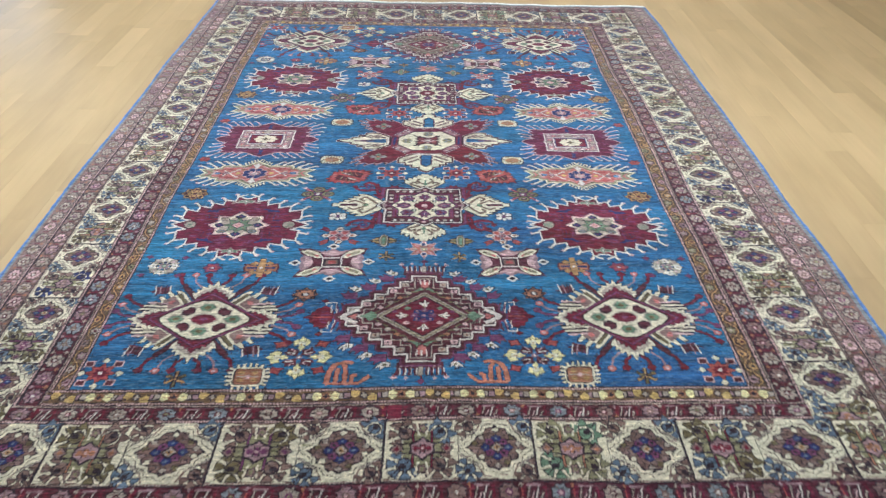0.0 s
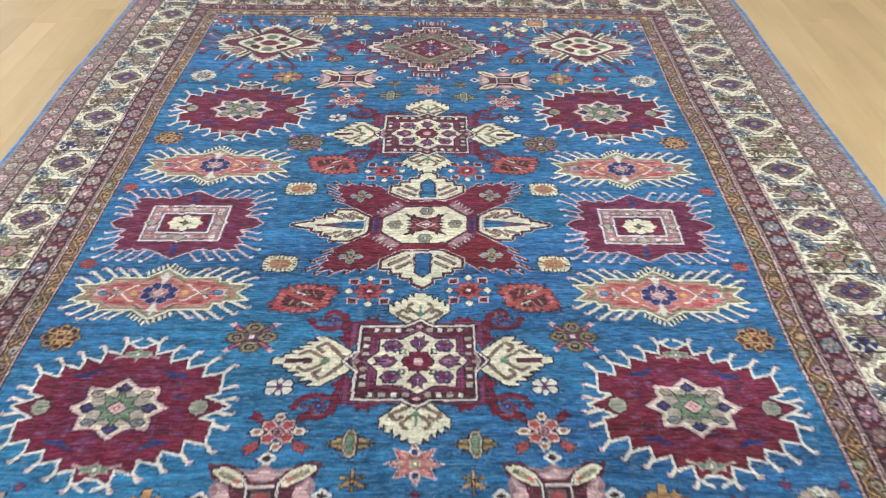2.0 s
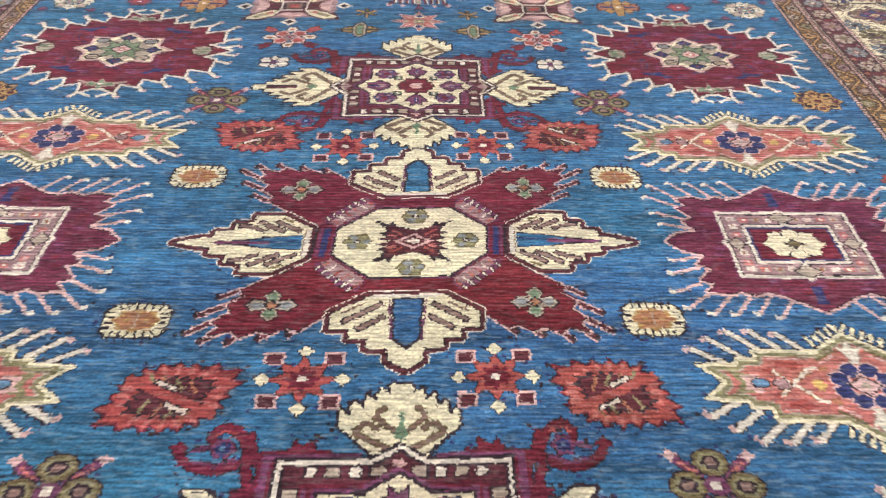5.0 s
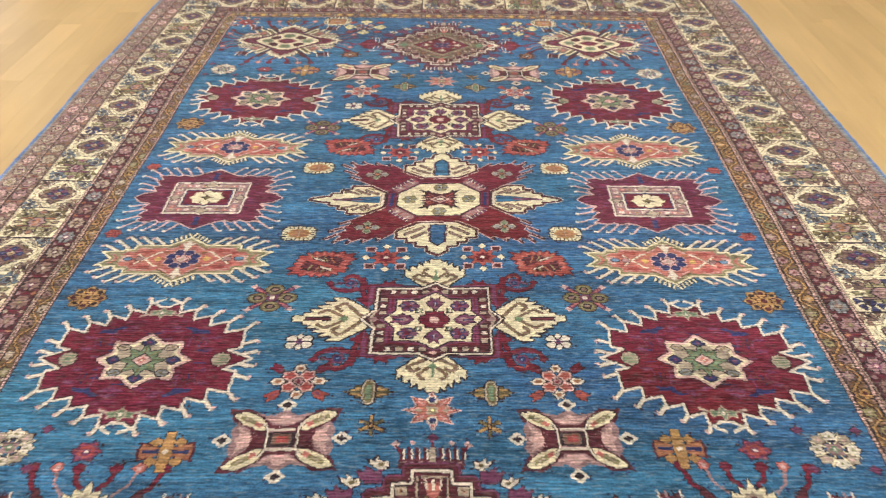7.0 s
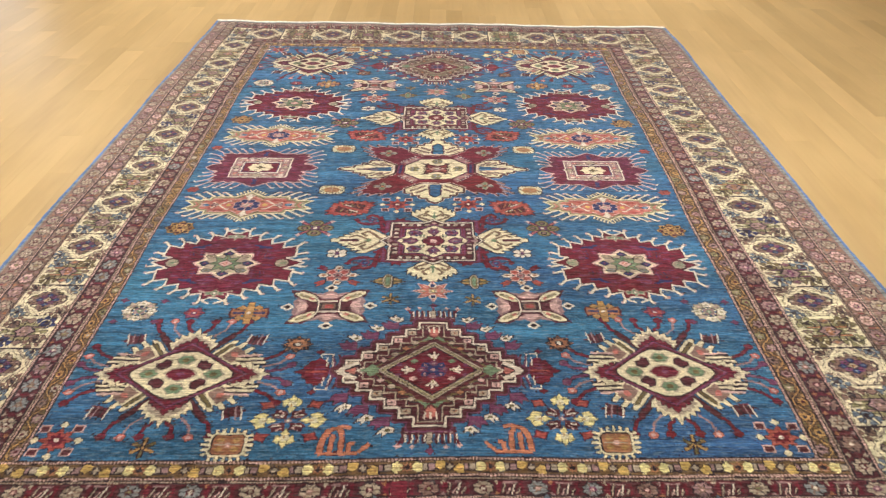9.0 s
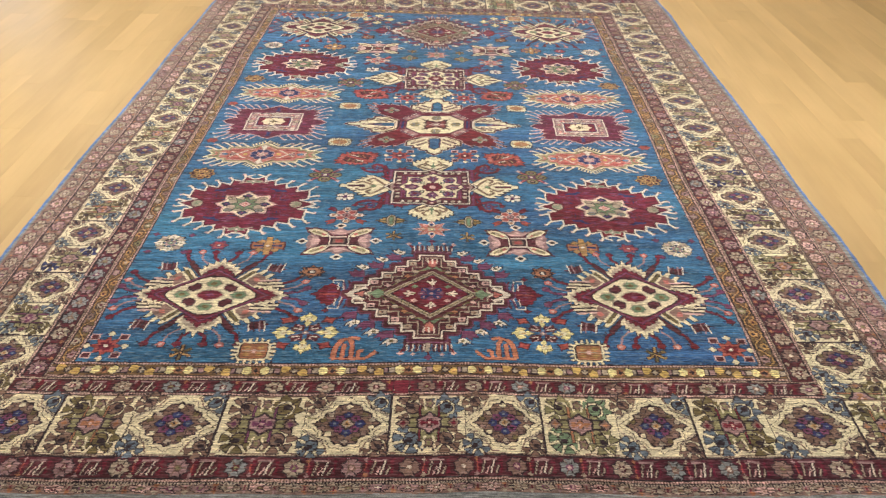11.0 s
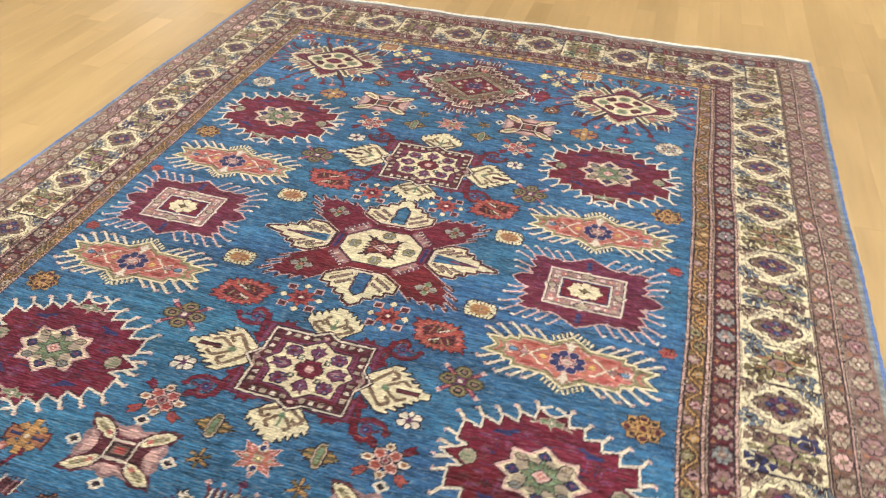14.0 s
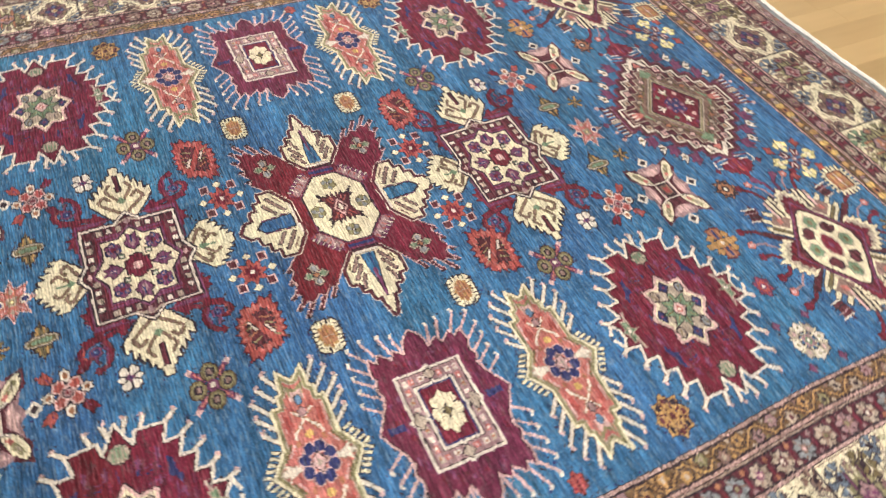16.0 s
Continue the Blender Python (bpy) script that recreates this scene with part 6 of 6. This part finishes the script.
SELVEDGE = wool("wool_selvedge", (98, 122, 170), 0.3, 0.2)
KILIM = wool("cotton_end", (236, 232, 222), 0.06, 0.06, 0.1, 0.1)
for s in (1, -1):
    v = np.linspace(-HALF_V, HALF_V, 180)
    x, y, z = lies(np.full(v.shape, s * (HALF_U + 0.003)), v, np.full(v.shape, 0.0075))
    cord("selvedge", list(zip(x, y, z)), 0.0075, SELVEDGE, "overcast blue wool edge", 0.9)
    u = np.linspace(-HALF_U, HALF_U, 180)
    x, y, z = lies(u, np.full(u.shape, s * (HALF_V + 0.007)), np.full(u.shape, 0.0085))
    cord("end_finish", list(zip(x, y, z)), 0.0105, KILIM, "white cotton end finish", 0.8)

# ---------------------------------------------------------------- room
W, E_, S_, N_, H_ = ROOM
# unseen walls closing the room; tone and east wall's distance chosen to cut bounced light
WALL = plain("wall_paint", (178, 170, 154), 0.85, 0.02, 14)
CEIL = plain("ceiling_paint", (236, 234, 228), 0.9, 0.02, 10)
TRIM = plain("white_trim", (232, 230, 224), 0.45, 0.02, 20)


def box(bm, x0, y0, z0, x1, y1, z1):
    v = [bm.verts.new((x, y, z)) for z in (z0, z1) for x, y in ((x0, y0), (x1, y0), (x1, y1), (x0, y1))]
    for f in ((3, 2, 1, 0), (4, 5, 6, 7), (0, 1, 5, 4), (1, 2, 6, 5), (2, 3, 7, 6), (3, 0, 4, 7)):
        bm.faces.new([v[i] for i in f])


def structure(name, boxes, material, label):
    bm = bmesh.new()
    for b in boxes:
        box(bm, *b)
    me = bpy.data.meshes.new(name)
    bm.to_mesh(me)
    bm.free()
    me.materials.append(material)
    return tagged(new(name, me), label, name.split("_")[0], kind="structure")


T = 0.15
WIN = (-5.7, -4.65, 0.95, 1.75)    # the window in the north wall: west, east, sill, head
structure("wall_north", [(W, N_, 0, WIN[0], N_ + T, H_), (WIN[1], N_, 0, E_, N_ + T, H_), (WIN[0], N_, 0, WIN[1], N_ + T, WIN[2]), (WIN[0], N_, WIN[3], WIN[1], N_ + T, H_)], WALL, "plain beige painted wall with a window opening")
structure("wall_south", [(W, S_ - T, 0, E_, S_, H_)], WALL, "plain beige painted wall")
structure("wall_west", [(W - T, S_ - T, 0, W, N_ + T, H_)], WALL, "plain beige painted wall")
structure("wall_east", [(E_, S_ - T, 0, E_ + T, N_ + T, H_)], WALL, "plain beige painted wall")
structure("ceiling", [(W - T, S_ - T, H_, E_ + T, N_ + T, H_ + T)], CEIL, "plain white ceiling")
structure("baseboard_east", [(E_ - 0.016, S_, 0.0, E_ - 0.001, N_ - 0.02, 0.09)], TRIM, "white painted baseboard")
structure("baseboard_west", [(W + 0.001, S_, 0.0, W + 0.016, N_ - 0.02, 0.09)], TRIM, "white painted baseboard")

area_lamp("window_daylight", ((WIN[0] + WIN[1]) / 2, N_ + T * 0.5, (WIN[2] + WIN[3]) / 2), ((WIN[0] + WIN[1]) / 2, 0, 1.2), WIN[1] - WIN[0], WIN[3] - WIN[2], 11, (0.95, 0.98, 1.0))
# nine fill lamps without fixtures, added below the ceiling to light rug and floor
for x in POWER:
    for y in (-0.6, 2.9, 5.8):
        area_lamp("unseen_fill_lamp", (x, y, H_ - 0.02), (x, y, 0), 1.0, 1.0, LAMP * POWER[x][int((y + 0.6) / 3.2)], (1.0, 0.965, 0.90), 110)


# ---- floor boards
def board_wood():
    m, n, l, b = tree("maple_board")
    co = n.new("ShaderNodeTexCoord")
    info = n.new("ShaderNodeObjectInfo")
    geo = n.new("ShaderNodeNewGeometry")
    sep = n.new("ShaderNodeMath")
    sep.operation = "ADD"
    l.new(info.outputs["Random"], sep.inputs[0])
    l.new(geo.outputs["Random Per Island"], sep.inputs[1])
    fr = n.new("ShaderNodeMath")
    fr.operation = "FRACT"
    l.new(sep.outputs[0], fr.inputs[0])
    mp = n.new("ShaderNodeMapping")
    mp.inputs["Scale"].default_value = (34, 2.2, 1)
    off = n.new("ShaderNodeVectorMath")
    off.operation = "SCALE"
    off.inputs[0].default_value = (37, 91, 0)
    l.new(fr.outputs[0], off.inputs["Scale"])
    ad = n.new("ShaderNodeVectorMath")
    l.new(co.outputs["Object"], ad.inputs[0])
    l.new(off.outputs[0], ad.inputs[1])
    l.new(ad.outputs[0], mp.inputs["Vector"])
    grain = n.new("ShaderNodeTexNoise")
    grain.inputs["Scale"].default_value, grain.inputs["Detail"].default_value, grain.inputs["Distortion"].default_value = 1.4, 7, 0.6
    l.new(mp.outputs[0], grain.inputs["Vector"])
    cloud = n.new("ShaderNodeTexNoise")
    cloud.inputs["Scale"].default_value, cloud.inputs["Detail"].default_value = 2.0, 3
    mp2 = n.new("ShaderNodeMapping")
    mp2.inputs["Scale"].default_value = (3.0, 0.8, 1)
    l.new(ad.outputs[0], mp2.inputs["Vector"])
    l.new(mp2.outputs[0], cloud.inputs["Vector"])
    ramp = n.new("ShaderNodeValToRGB")
    e = ramp.color_ramp.elements
    e[0].position, e[0].color = 0.25, lin(139, 114, 72)
    e[1].position, e[1].color = 0.78, lin(198, 168, 118)
    mx = n.new("ShaderNodeMath")
    mx.operation = "MULTIPLY_ADD"
    mx.inputs[1].default_value, mx.inputs[2].default_value = 0.12, 0.265
    l.new(grain.outputs["Fac"], mx.inputs[0])
    mx2 = n.new("ShaderNodeMath")
    mx2.operation = "MULTIPLY_ADD"
    mx2.inputs[1].default_value = 0.44
    l.new(cloud.outputs["Fac"], mx2.inputs[0])
    l.new(mx.outputs[0], mx2.inputs[2])
    mx3 = n.new("ShaderNodeMath")
    mx3.operation = "MULTIPLY_ADD"
    mx3.inputs[1].default_value = 0.17
    l.new(fr.outputs[0], mx3.inputs[0])
    l.new(mx2.outputs[0], mx3.inputs[2])
    l.new(mx3.outputs[0], ramp.inputs[0])
    l.new(ramp.outputs[0], b.inputs["Base Color"])
    ro = n.new("ShaderNodeMapRange")
    ro.inputs["To Min"].default_value, ro.inputs["To Max"].default_value = 0.32, 0.46
    l.new(cloud.outputs["Fac"], ro.inputs["Value"])
    l.new(ro.outputs[0], b.inputs["Roughness"])
    bu = n.new("ShaderNodeBump")
    bu.inputs["Strength"].default_value, bu.inputs["Distance"].default_value = 0.08, 0.001
    l.new(grain.outputs["Fac"], bu.inputs["Height"])
    l.new(bu.outputs[0], b.inputs["Normal"])
    return m


BOARD = board_wood()
floor = structure("floor", [(W - T, S_ - T, -0.06, E_ + T, N_ + T, -0.004)], plain("board_joint", (170, 140, 92), 0.8), "light maple strip floor with a satin finish")
BW = 0.104
rnd2 = random.Random(11)
lengths = (0.55, 0.75, 0.95, 1.2, 1.45)
shared = {}


def board_verts(x0, y0, x1, y1):
    c, g = 0.0003, 0.0001
    x0, x1, y0, y1 = x0 + g, x1 - g, y0 + g, y1 - g
    return [(x0, y0, -0.004), (x1, y0, -0.004), (x1, y1, -0.004), (x0, y1, -0.004),
            (x0, y0, -c), (x1, y0, -c), (x1, y1, -c), (x0, y1, -c),
            (x0 + c, y0 + c, 0), (x1 - c, y0 + c, 0), (x1 - c, y1 - c, 0), (x0 + c, y1 - c, 0)]


FACES = [(0, 1, 5, 4), (1, 2, 6, 5), (2, 3, 7, 6), (3, 0, 4, 7), (4, 5, 9, 8), (5, 6, 10, 9), (6, 7, 11, 10), (7, 4, 8, 11), (8, 9, 10, 11)]
rest_v, rest_f, count = [], [], 0
x = W
while x < E_:
    y = S_ - rnd2.random() * 1.0
    while y < N_:
        L = rnd2.choice(lengths)
        if x + BW > W and y + L > S_:
            near = -2.7 < x < 2.9 and 1.0 < y + L and y < 6.4 and not (-1.2 < x < 1.1 and 1.4 < y and y + L < 4.6)
            if near and count < 290:
                if L not in shared:
                    me = bpy.data.meshes.new("floor_board")
                    me.from_pydata(board_verts(0, 0, BW, L), [], FACES)
                    me.materials.append(BOARD)
                    shared[L] = me
                ob = new("floor_board", shared[L])
                ob.location = (x, y, 0)
                ob.parent = floor
                count += 1
            else:
                k = len(rest_v)
                rest_v += board_verts(x, y, x + BW, y + L)
                rest_f += [tuple(i + k for i in f) for f in FACES]
        y += L
    x += BW
me = bpy.data.meshes.new("floor_boards")
me.from_pydata(rest_v, [], rest_f)
me.materials.append(BOARD)
ob = tagged(new("floor_boards", me), "light maple boards", kind="stuff")
ob.parent = floor
